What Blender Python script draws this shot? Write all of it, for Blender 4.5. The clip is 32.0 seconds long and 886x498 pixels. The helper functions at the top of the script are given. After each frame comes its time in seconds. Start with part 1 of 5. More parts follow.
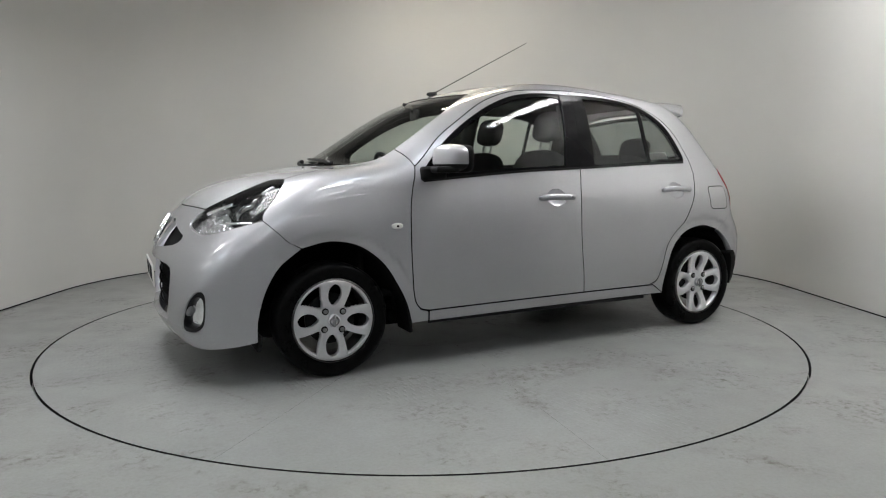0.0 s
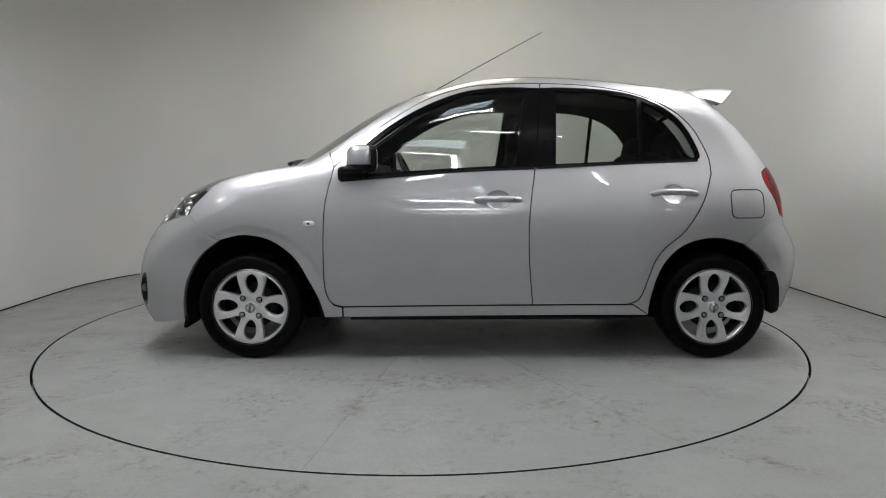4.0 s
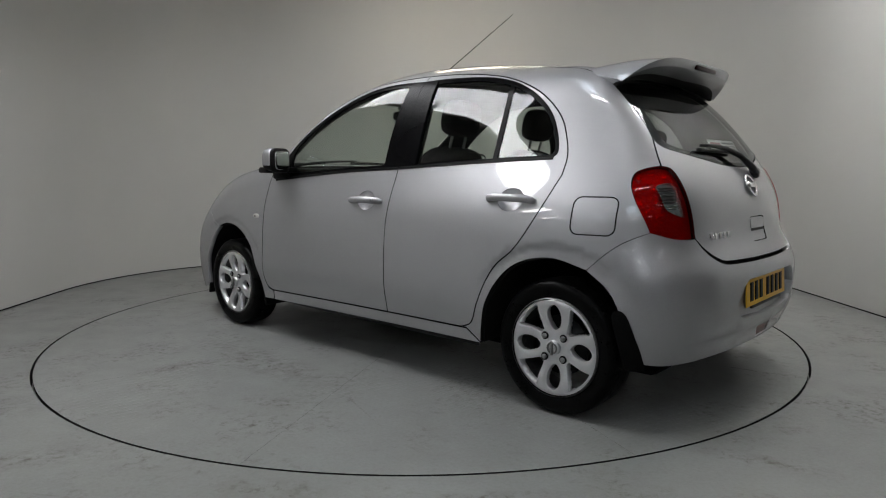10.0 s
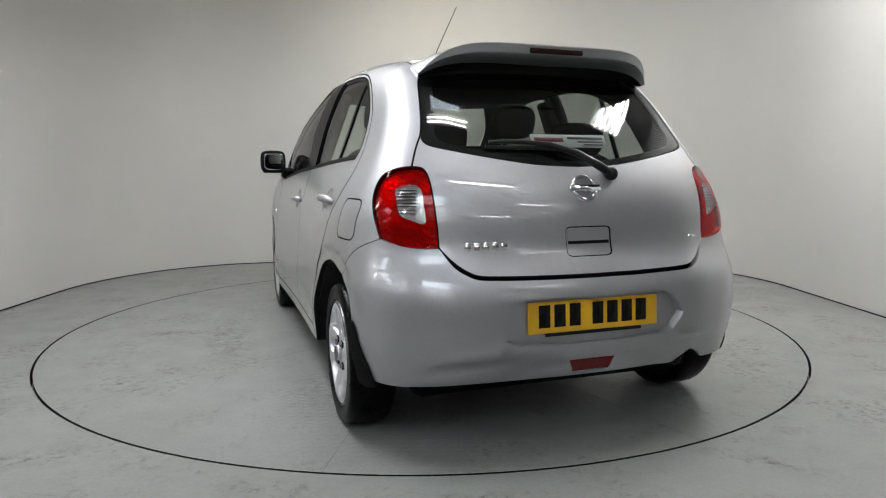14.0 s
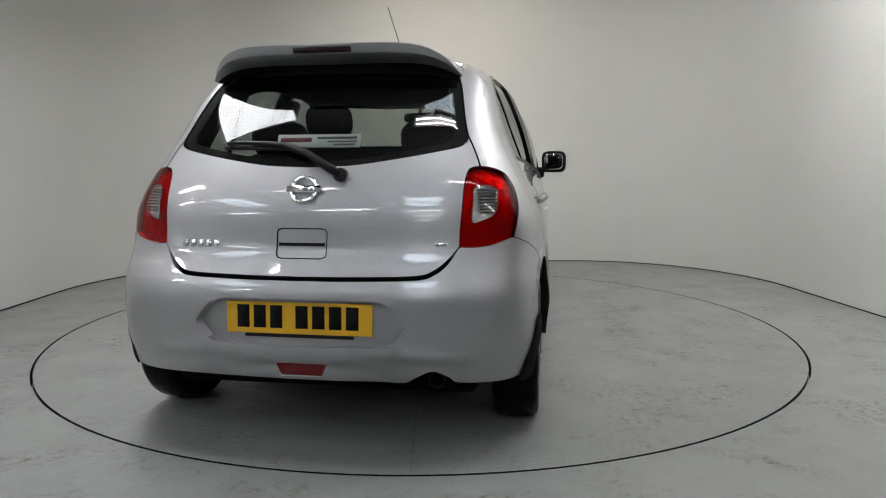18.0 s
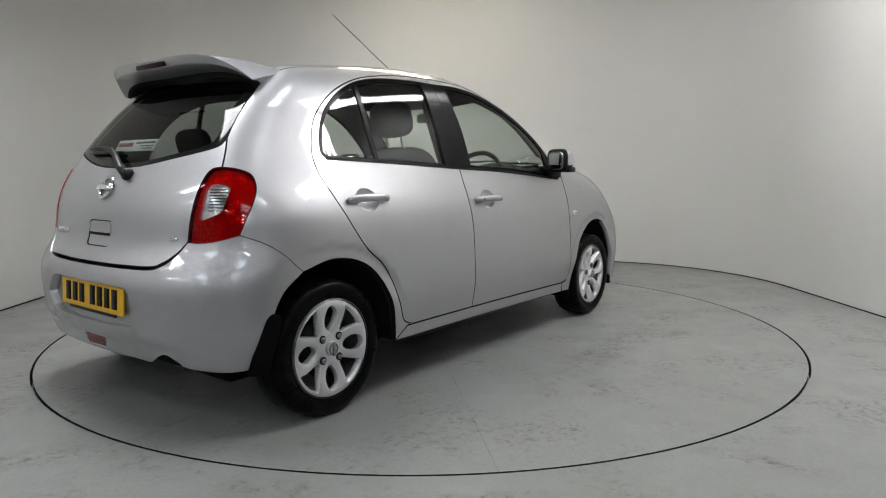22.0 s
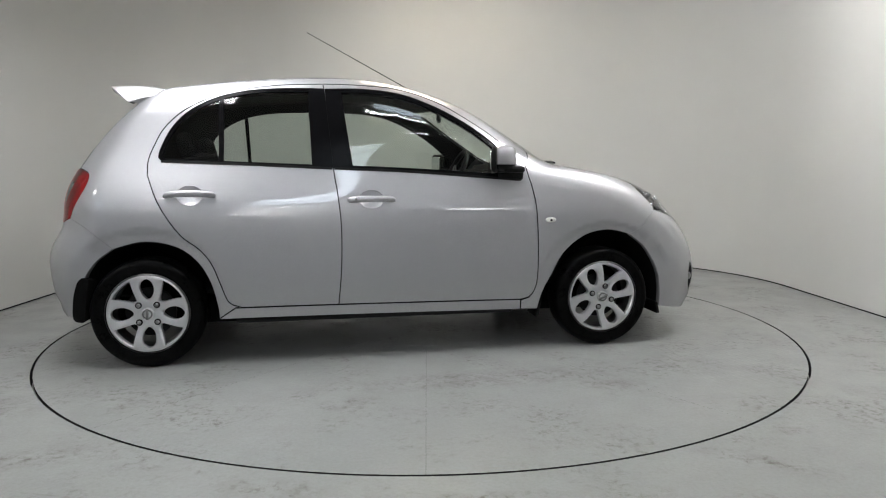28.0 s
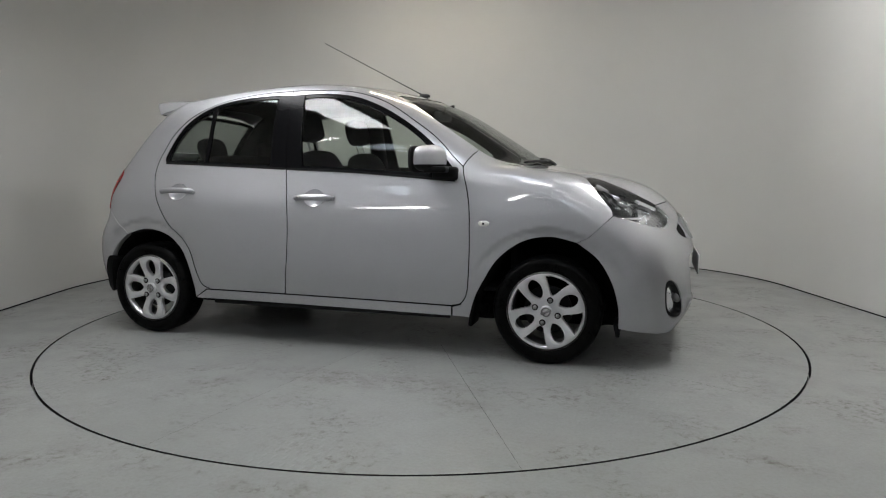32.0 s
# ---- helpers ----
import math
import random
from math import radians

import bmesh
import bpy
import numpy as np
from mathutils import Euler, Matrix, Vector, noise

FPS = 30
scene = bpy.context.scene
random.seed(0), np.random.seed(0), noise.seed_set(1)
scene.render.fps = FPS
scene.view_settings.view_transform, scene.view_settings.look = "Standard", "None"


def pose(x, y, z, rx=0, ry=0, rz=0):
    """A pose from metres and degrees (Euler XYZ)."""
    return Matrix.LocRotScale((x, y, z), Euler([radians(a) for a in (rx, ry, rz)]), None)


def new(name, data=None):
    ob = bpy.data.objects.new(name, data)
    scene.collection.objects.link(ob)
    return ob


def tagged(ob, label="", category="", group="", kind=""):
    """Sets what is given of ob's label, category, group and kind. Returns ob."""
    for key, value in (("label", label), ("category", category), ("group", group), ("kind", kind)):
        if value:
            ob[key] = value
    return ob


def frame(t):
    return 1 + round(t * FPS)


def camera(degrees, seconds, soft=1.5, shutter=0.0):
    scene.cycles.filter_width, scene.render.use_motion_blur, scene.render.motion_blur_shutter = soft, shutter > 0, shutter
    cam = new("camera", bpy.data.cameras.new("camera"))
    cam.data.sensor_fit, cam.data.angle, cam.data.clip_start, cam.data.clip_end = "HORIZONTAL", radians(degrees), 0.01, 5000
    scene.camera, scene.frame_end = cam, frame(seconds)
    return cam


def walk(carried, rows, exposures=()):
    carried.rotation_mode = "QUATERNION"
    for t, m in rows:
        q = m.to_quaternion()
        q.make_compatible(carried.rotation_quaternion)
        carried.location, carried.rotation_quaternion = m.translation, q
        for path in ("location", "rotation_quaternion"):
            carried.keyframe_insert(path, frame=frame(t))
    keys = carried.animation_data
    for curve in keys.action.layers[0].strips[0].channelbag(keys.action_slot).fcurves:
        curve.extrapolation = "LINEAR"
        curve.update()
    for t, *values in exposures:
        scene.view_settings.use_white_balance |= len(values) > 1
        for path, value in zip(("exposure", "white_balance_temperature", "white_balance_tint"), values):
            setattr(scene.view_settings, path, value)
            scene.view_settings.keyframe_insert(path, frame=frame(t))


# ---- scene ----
cam = camera(67.66, 32.0, soft=1.1)
EYE = (0.0, -4.312, 0.995)
VIEW = Matrix.Translation(EYE) @ Matrix.Rotation(-0.0261, 4, "Z") @ Matrix.Rotation(radians(90) - 0.117, 4, "X") @ Matrix.Rotation(-0.0021, 4, "Z")
# the clip's camera meters the bright car body and closes its iris a little
BASE = 0.52
IRIS = ((0, -0.03), (1, 0.06), (2, 0.04), (3, -0.02), (6, -0.22), (7, -0.21), (8, -0.28), (9, -0.53), (10, -0.63), (11, -0.4), (12, -0.2), (13, 0.03), (14, 0.18), (17, -0.04), (20, -0.04), (21, 0.04), (22, -0.02), (24, -0.17), (28, 0.13), (29, -0.15), (30, -0.3), (32, -0.32))
walk(cam, [(0.0, VIEW), (32.0, VIEW)], [(float(t), BASE + e) for t, e in IRIS])

# ---- light ----
DAY, COOL, WARM = 12.0, 31.0, 22.0  # how strongly skylights and tubes glow
world = bpy.data.worlds.new("world")
scene.world = world
world.use_nodes = True
world.node_tree.nodes["Background"].inputs[0].default_value = (0.6, 0.7, 0.8, 1)
world.node_tree.nodes["Background"].inputs[1].default_value = 0.1


# ---- materials ----
def material(name, color, rough=0.5, metal=0.0, coat=0.0, emit=0.0, spec=0.5):
    m = bpy.data.materials.new(name)
    m.use_nodes = True
    b = m.node_tree.nodes["Principled BSDF"]
    b.inputs["Base Color"].default_value = (*color, 1)
    b.inputs["Roughness"].default_value = rough
    b.inputs["Metallic"].default_value = metal
    b.inputs["Coat Weight"].default_value = coat
    b.inputs["Coat Roughness"].default_value = 0.02
    b.inputs["Specular IOR Level"].default_value = spec
    if emit:
        b.inputs["Emission Color"].default_value = (*color, 1)
        b.inputs["Emission Strength"].default_value = emit
    return m


class Nodes:
    """Short hand for wiring a material."""

    def __init__(self, name, rough=0.5, metal=0.0, coat=0.0):
        self.m = bpy.data.materials.new(name)
        self.m.use_nodes = True
        self.t = self.m.node_tree
        self.b = self.t.nodes["Principled BSDF"]
        self.b.inputs["Roughness"].default_value = rough
        self.b.inputs["Metallic"].default_value = metal
        self.b.inputs["Coat Weight"].default_value = coat
        self.b.inputs["Coat Roughness"].default_value = 0.015
        self.at = self.add("ShaderNodeTexCoord").outputs["Object"]

    def add(self, kind, **kw):
        n = self.t.nodes.new(kind)
        for k, v in kw.items():
            setattr(n, k, v)
        return n

    def put(self, socket, v):
        if isinstance(v, (int, float)):
            socket.default_value = v
        elif isinstance(v, tuple):
            socket.default_value = (*v, 1) if len(v) == 3 and len(socket.default_value) == 4 else v
        else:
            self.t.links.new(v, socket)

    def noise(self, scale, detail=4.0, rough=0.55, at=None, distort=0.0):
        n = self.add("ShaderNodeTexNoise")
        self.put(n.inputs["Vector"], at or self.at)
        n.inputs["Scale"].default_value, n.inputs["Detail"].default_value = scale, detail
        n.inputs["Roughness"].default_value, n.inputs["Distortion"].default_value = rough, distort
        return n.outputs["Fac"]

    def ramp(self, v, lo, hi, to0=0.0, to1=1.0):
        n = self.add("ShaderNodeMapRange", interpolation_type="SMOOTHSTEP")
        self.put(n.inputs[0], v)
        for i, x in enumerate((lo, hi, to0, to1)):
            n.inputs[i + 1].default_value = x
        return n.outputs[0]

    def math(self, op, a, b=0.0):
        n = self.add("ShaderNodeMath", operation=op)
        self.put(n.inputs[0], a)
        self.put(n.inputs[1], b)
        return n.outputs[0]

    def mix(self, f, a, b):
        n = self.add("ShaderNodeMix", data_type="RGBA")
        self.put(n.inputs[0], f)
        self.put(n.inputs[6], a)
        self.put(n.inputs[7], b)
        return n.outputs[2]

    def bump(self, h, strength, distance):
        n = self.add("ShaderNodeBump")
        n.inputs["Strength"].default_value, n.inputs["Distance"].default_value = strength, distance
        self.put(n.inputs["Height"], h)
        self.t.links.new(n.outputs[0], self.b.inputs["Normal"])

    def spot(self, x, y, rx, ry, turn=0.0):
        """1 in the middle of an oval patch of the ground, fading to 0."""
        n = self.add("ShaderNodeMapping", vector_type="TEXTURE")
        self.put(n.inputs[0], self.at)
        n.inputs["Location"].default_value = (x, y, 0)
        n.inputs["Rotation"].default_value = (0, 0, radians(turn))
        n.inputs["Scale"].default_value = (rx, ry, 10)
        l = self.add("ShaderNodeVectorMath", operation="LENGTH")
        self.put(l.inputs[0], n.outputs[0])
        return self.ramp(l.outputs["Value"], 0.15, 1.0, 1.0, 0.0)


def floor_paint(name, stains, scrapes=(), tread=False):
    """Grey floor paint: soft mottling, broken brown scuffs, thin scrapes, a few chips and, on plates, a rolled tread."""
    n = Nodes(name, 0.35)
    broad = n.ramp(n.noise(0.7, 3, 0.5), 0.3, 0.7)
    cloud = n.ramp(n.noise(4.5, 6, 0.7), 0.25, 0.75)
    fine = n.noise(70, 4, 0.7)
    col = n.mix(broad, (0.222, 0.228, 0.221), (0.26, 0.267, 0.26))
    col = n.mix(n.math("MULTIPLY", cloud, 0.5), col, (0.19, 0.192, 0.18))
    col = n.mix(n.ramp(fine, 0.35, 0.8, 0.0, 0.42), col, (0.14, 0.138, 0.125))
    dirt = None
    for s in stains:
        d = n.spot(*s)
        dirt = d if dirt is None else n.math("MAXIMUM", dirt, d)
    grit = n.ramp(n.noise(24, 6, 0.8, distort=0.3), 0.46, 0.72)
    soft = n.ramp(n.noise(9, 4, 0.6), 0.35, 0.75)
    rub = n.math("MULTIPLY", dirt, n.math("ADD", n.math("MULTIPLY", grit, 0.8), n.math("MULTIPLY", soft, 0.35)))
    # stray marks all over, far fainter
    stray = n.math("MULTIPLY", n.ramp(n.noise(2.1, 4, 0.65), 0.45, 0.68), n.math("MULTIPLY", grit, 1.0))
    rub = n.math("MAXIMUM", rub, stray)
    col = n.mix(rub, col, (0.085, 0.074, 0.06))
    for s in scrapes:
        d = n.math("MULTIPLY", n.spot(*s), n.ramp(n.noise(40, 3, 0.6), 0.42, 0.6, 0.1, 0.8))
        col = n.mix(d, col, (0.15, 0.14, 0.13))
    chips = n.ramp(n.noise(21, 2, 0.5), 0.775, 0.8)
    col = n.mix(n.math("MULTIPLY", chips, 0.8), col, (0.06, 0.055, 0.05))
    n.put(n.b.inputs["Base Color"], col)
    n.put(n.b.inputs["Roughness"], n.math("ADD", n.ramp(n.noise(5, 4), 0.25, 0.75, 0.3, 0.4), n.math("MULTIPLY", rub, 0.3)))
    h = n.math("ADD", n.math("MULTIPLY", fine, 0.4), n.math("MULTIPLY", n.noise(6, 4), 0.8))
    if tread:
        w = []
        for turn in (45, -45):
            q = n.add("ShaderNodeMapping")
            n.put(q.inputs[0], n.at)
            q.inputs["Rotation"].default_value = (0, 0, radians(turn))
            q.inputs["Scale"].default_value = (1, 0.35, 1)
            v = n.add("ShaderNodeTexWave", wave_type="BANDS")
            n.put(v.inputs["Vector"], q.outputs[0])
            v.inputs["Scale"].default_value = 11
            v.inputs["Distortion"].default_value = 0.6
            w.append(n.ramp(v.outputs["Fac"], 0.4, 0.95))
        plate = n.math("MULTIPLY", n.math("MULTIPLY", w[0], w[1]), n.ramp(n.noise(0.9, 2), 0.46, 0.62))
        h = n.math("ADD", h, n.math("MULTIPLY", plate, 0.7))
    n.bump(h, 0.5, 0.002)
    return n.m


def wall_paint():
    n = Nodes("wall_paint", 0.55)
    c = n.ramp(n.noise(0.35, 3), 0.3, 0.7)
    col = n.mix(c, (0.47, 0.468, 0.448), (0.51, 0.507, 0.486))
    col = n.mix(n.ramp(n.noise(14, 5, 0.7), 0.62, 0.8, 0.0, 0.12), col, (0.37, 0.36, 0.335))
    n.put(n.b.inputs["Base Color"], col)
    n.bump(n.math("ADD", n.noise(90, 3), n.math("MULTIPLY", n.noise(3, 2), 2.0)), 0.25, 0.0015)
    return n.m


def car_paint():
    """Silver metallic: fine flakes under a smooth clear coat."""
    n = Nodes("silver_paint", 0.46, 0.9, 1.0)
    v = n.add("ShaderNodeTexVoronoi")
    n.put(v.inputs["Vector"], n.at)
    v.inputs["Scale"].default_value = 900
    sep = n.add("ShaderNodeSeparateColor")
    n.put(sep.inputs[0], v.outputs["Color"])
    flake = sep.outputs[0]
    n.put(n.b.inputs["Base Color"], n.mix(flake, (0.35, 0.35, 0.36), (0.49, 0.49, 0.505)))
    n.put(n.b.inputs["Roughness"], n.ramp(n.noise(7, 3), 0.3, 0.7, 0.48, 0.52))
    n.b.inputs["Coat IOR"].default_value = 1.68
    n.b.inputs["Coat Roughness"].default_value = 0.035
    return n.m


def worn(name, dark, light, rough, scale, metal=0.0, bump=0.0):
    """A plain surface with mottling at two scales."""
    n = Nodes(name, rough, metal)
    f = n.math("ADD", n.math("MULTIPLY", n.noise(scale, 4), 0.6), n.math("MULTIPLY", n.noise(scale * 9, 3), 0.4))
    n.put(n.b.inputs["Base Color"], n.mix(n.ramp(f, 0.3, 0.7), dark, light))
    n.put(n.b.inputs["Roughness"], n.ramp(f, 0.3, 0.7, rough * 0.85, rough * 1.15))
    if bump:
        n.bump(n.noise(scale * 12, 4), 0.6, bump)
    return n.m


WALL = wall_paint()
FLOOR = floor_paint("floor_paint", ((-1.42, -2.08, 0.42, 0.13, 18), (-0.5, -2.32, 0.28, 0.1, -8), (1.15, -2.16, 0.32, 0.09, -30), (-2.0, -1.7, 0.6, 0.3, 40), (1.4, -1.9, 0.12, 0.06, 0), (0.1, -2.4, 0.5, 0.06, 5)), ((1.7, -2.3, 0.2, 0.008, 20), (-1.1, -2.35, 0.3, 0.008, -12)))
DISC = floor_paint("turntable_paint", ((-0.57, 1.56, 0.24, 0.11, 20), (0.25, 1.55, 0.32, 0.16, 80), (-1.5, -1.28, 0.1, 0.22, -20), (-0.58, -1.48, 0.22, 0.1, 10), (0.65, -1.44, 0.26, 0.1, -15), (1.5, 0.55, 0.35, 0.16, 60), (0.0, 1.25, 0.9, 0.2, 0), (0.1, -1.25, 0.9, 0.18, 0)), ((0.9, -1.3, 0.25, 0.006, 30), (-0.9, 1.35, 0.3, 0.006, -20), (1.4, 0.9, 0.02, 0.3, 25)), True)
PAINT = car_paint()
GAP = material("gap_black", (0.01, 0.01, 0.01), 0.9, spec=0.1)
CEILING = worn("ceiling_paint", (0.3, 0.3, 0.29), (0.36, 0.36, 0.35), 0.8, 1.5)
# kept dark so the unseen end wall dims low reflections and fill
SHED = worn("unseen_dark_grey", (0.17, 0.17, 0.165), (0.23, 0.23, 0.225), 0.7, 1.2)
# pale colour of an added wall that throws light on the car's flank
PALE = worn("unseen_pale_wall", (0.66, 0.66, 0.65), (0.74, 0.74, 0.73), 0.6, 1.2)
FITTING = material("white_enamel", (0.75, 0.75, 0.73), 0.35)
DAYLIGHT = material("daylight_panel", (0.955, 0.965, 0.995), 0.5, emit=DAY)
SKYLIGHT = material("sky_panel", (0.78, 0.89, 1.0), 0.5, emit=DAY * 0.36)
WARM_TUBE = material("warm_tube", (1.0, 0.9, 0.74), 0.5, emit=WARM)
RUBBER = worn("rubber", (0.003, 0.003, 0.003), (0.006, 0.006, 0.006), 0.6, 8)
ALLOY = worn("alloy", (0.64, 0.64, 0.65), (0.7, 0.7, 0.71), 0.33, 3, 0.75)
# dusty alloy, coloured darker still to carry the shade behind the spokes
BARREL = worn("dusty_shaded_alloy", (0.09, 0.088, 0.086), (0.2, 0.197, 0.194), 0.38, 9, 0.8)
TUBE = material("tube_light", (0.985, 0.98, 0.995), 0.5, emit=COOL)

TRIM = material("black_trim", (0.003, 0.003, 0.0035), 0.25, spec=0.07)
BLACK = material("black_plastic", (0.006, 0.006, 0.006), 0.5, spec=0.12)
DARK = material("dark_plastic", (0.012, 0.012, 0.0125), 0.4, spec=0.2)
CHROME = material("chrome", (0.82, 0.83, 0.84), 0.08, 1.0)
STEEL = material("steel", (0.3, 0.3, 0.3), 0.35, 0.9)
LAMP_BLACK = material("lamp_housing", (0.005, 0.005, 0.0055), 0.25, spec=0.3)
BEZEL = material("lamp_bezel", (0.5, 0.5, 0.52), 0.12, 1.0)


def faceted(name, color, rough, metal, scale, depth):
    """A lamp reflector broken up into small facets."""
    n = Nodes(name, rough, metal)
    n.b.inputs["Base Color"].default_value = (*color, 1)
    v = n.add("ShaderNodeTexVoronoi", distance="CHEBYCHEV")
    n.put(v.inputs["Vector"], n.at)
    v.inputs["Scale"].default_value = scale
    n.bump(v.outputs["Distance"], 1.0, depth)
    return n.m


RIBBED = worn("ribbed_reflector", (0.3, 0.3, 0.3), (0.65, 0.65, 0.65), 0.2, 60, 0.8)
SILVERED = faceted("silvered_reflector", (0.72, 0.72, 0.73), 0.22, 0.8, 45, 0.012)
MIRROR = material("mirror", (0.85, 0.86, 0.87), 0.02, 1.0)
LENS = material("bulb_glass", (0.6, 0.61, 0.62), 0.1, 0.5)
CLEAR_SOLID = material("indicator_plastic", (0.7, 0.7, 0.66), 0.15)
RED_BACK = faceted("red_reflector", (0.34, 0.014, 0.012), 0.25, 0.45, 60, 0.004)
RED_SOLID = material("red_fog_plastic", (0.15, 0.005, 0.007), 0.15)
RED_DARK = material("dark_red_plastic", (0.014, 0.002, 0.003), 0.3, spec=0.2)
PLATE_WHITE = material("plate_white", (0.75, 0.75, 0.72), 0.4)
PLATE_YELLOW = material("plate_yellow", (0.75, 0.42, 0.015), 0.4)
TYRE = worn("tyre_rubber", (0.002, 0.002, 0.002), (0.004, 0.004, 0.004), 0.3, 12)
TYRE.node_tree.nodes["Principled BSDF"].inputs["Specular IOR Level"].default_value = 0.06
RUBBER.node_tree.nodes["Principled BSDF"].inputs["Specular IOR Level"].default_value = 0.06
UNDER = material("underseal", (0.004, 0.004, 0.004), 0.8, spec=0.05)
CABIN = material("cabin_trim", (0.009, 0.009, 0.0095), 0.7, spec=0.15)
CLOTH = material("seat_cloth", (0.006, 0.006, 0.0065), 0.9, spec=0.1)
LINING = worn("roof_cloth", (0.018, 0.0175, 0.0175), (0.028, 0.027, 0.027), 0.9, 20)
CARD = material("white_card", (0.75, 0.77, 0.75), 0.6)
CARD_RED = material("red_print", (0.3, 0.06, 0.08), 0.6)
CARD_GREY = material("grey_print", (0.12, 0.13, 0.14), 0.6)


def glass(name, tint, gloss_rough=0.0, ior=1.5, faces=2):
    """A thin pane: tinted view through it, with a mirror gloss that grows with the angle."""
    m = bpy.data.materials.new(name)
    m.use_nodes = True
    t = m.node_tree
    t.nodes.clear()
    out = t.nodes.new("ShaderNodeOutputMaterial")
    mix = t.nodes.new("ShaderNodeMixShader")
    see = t.nodes.new("ShaderNodeBsdfTransparent")
    see.inputs[0].default_value = (*tint, 1)
    gl = t.nodes.new("ShaderNodeBsdfGlossy")
    gl.inputs["Roughness"].default_value = gloss_rough
    r0 = faces * 0.9 * ((ior - 1) / (ior + 1)) ** 2
    face = t.nodes.new("ShaderNodeLayerWeight")
    face.inputs[0].default_value = 0.5
    power = t.nodes.new("ShaderNodeMath")
    power.operation = "POWER"
    power.inputs[1].default_value = 5.0
    share = t.nodes.new("ShaderNodeMapRange")
    share.inputs[3].default_value, share.inputs[4].default_value = r0, 1.0
    t.links.new(face.outputs["Facing"], power.inputs[0])
    t.links.new(power.outputs[0], share.inputs[0])
    t.links.new(share.outputs[0], mix.inputs[0])
    t.links.new(see.outputs[0], mix.inputs[1])
    t.links.new(gl.outputs[0], mix.inputs[2])
    t.links.new(mix.outputs[0], out.inputs[0])
    return m


GLASS = glass("side_glass", (0.73, 0.775, 0.74), ior=1.5, faces=1.7)
TINT = glass("rear_glass", (0.42, 0.45, 0.43), ior=1.5, faces=1.5)
CLEAR = glass("clear_lens", (0.93, 0.93, 0.93), ior=1.5, faces=1)
RED = glass("red_lens", (0.9, 0.02, 0.016), ior=1.45, faces=1)



def block_plain(size, at):
    bm = bmesh.new()
    bmesh.ops.create_cube(bm, size=1, matrix=Matrix.Translation(at) @ Matrix.Diagonal((*size, 1)))
    return bm


def mesh_of(name, bm, mat):
    me = bpy.data.meshes.new(name)
    bm.to_mesh(me)
    bm.free()
    me.materials.append(mat)
    return me


# ---- room ----
TOP = 3.3


def wall_line(n=24):
    """Plan of the studio wall: straight flanks, rounded far corners, open behind the camera."""
    pts = [(-3.1, -2.0)]
    for k in range(n + 1):
        a = radians(180 - 90 * k / n)
        pts.append((-1.5 + 1.56 * math.cos(a), 1.2 + 1.74 * math.sin(a)))
    for k in range(n + 1):
        a = radians(90 - 90 * k / n)
        pts.append((1.55 + 1.56 * math.cos(a), 1.2 + 1.74 * math.sin(a)))
    return pts + [(3.12, -2.0)]


def band(pts, z0, z1, thick, mat, name):
    """An upright wall of some thickness along a line."""
    bm = bmesh.new()
    p = [Vector((x, y, 0)) for x, y in pts]
    rows = []
    for i, q in enumerate(p):
        t = (p[min(i + 1, len(p) - 1)] - p[max(i - 1, 0)]).normalized()
        out = Vector((-t.y, t.x, 0)) * thick
        rows.append([bm.verts.new((q + o) + Vector((0, 0, z))) for o, z in ((Vector(), z0), (Vector(), z1), (out, z1), (out, z0))])
    for a, b in zip(rows, rows[1:]):
        for k in range(4):
            f = bm.faces.new((a[k], a[(k + 1) % 4], b[(k + 1) % 4], b[k]))
            f.smooth = k in (0, 2)
    bm.faces.new(rows[0])
    bm.faces.new(rows[-1])
    bmesh.ops.recalc_face_normals(bm, faces=bm.faces[:])
    for e in bm.edges:
        if e.calc_face_angle(0) > radians(50):
            e.smooth = False
    return new(name, mesh_of(name, bm, mat))


tagged(band(wall_line(), 0.006, TOP, 0.12, WALL, "wall_curved"), "seamless pale grey curved studio wall", "wall", kind="structure")
tagged(band([(x * 0.9985, y * 0.9985) for x, y in wall_line()], 0.0005, 0.009, 0.02, GAP, "trim"), "thin dark joint along the foot of the wall", "joint", kind="structure")
# out of view: a white wall added as a reflector for the flank
tagged(band([(-3.2, -2.06), (-8.0, -2.06), (-8.0, -13.0)][::-1], 0.0, TOP, -0.12, PALE, "wall_added_side"), "unseen white side wall added to brighten reflections in the car", "wall", kind="structure")
# out of view: added to keep the lower body and underside dark
tagged(band([(-7.88, -13.0), (7.0, -13.0), (7.0, -2.06), (3.22, -2.06)][::-1], 0.0, TOP, -0.12, SHED, "wall_added_end"), "unseen dark grey wall added behind the camera to dim reflections", "wall", kind="structure")

# floor: one sheet with a round well for the turntable
RADIUS = 2.236
bm = bmesh.new()
n = 160
inner = [bm.verts.new(((RADIUS + 0.006) * math.cos(2 * math.pi * k / n), (RADIUS + 0.006) * math.sin(2 * math.pi * k / n), 0)) for k in range(n)]
outer = []
for k in range(n):
    c, s = math.cos(2 * math.pi * k / n), math.sin(2 * math.pi * k / n)
    r = 1 / max(abs(c), abs(s))
    outer.append(bm.verts.new((13 * r * c, 13 * r * s, 0)))
deep = [bm.verts.new((v.co.x, v.co.y, -0.08)) for v in inner]
for k in range(n):
    j = (k + 1) % n
    bm.faces.new((inner[k], outer[k], outer[j], inner[j]))
    bm.faces.new((deep[k], inner[k], inner[j], deep[j])).material_index = 1
bm.faces.new(deep)
bmesh.ops.recalc_face_normals(bm, faces=bm.faces[:])
floor = new("floor", mesh_of("floor", bm, FLOOR))
floor.data.materials.append(GAP)
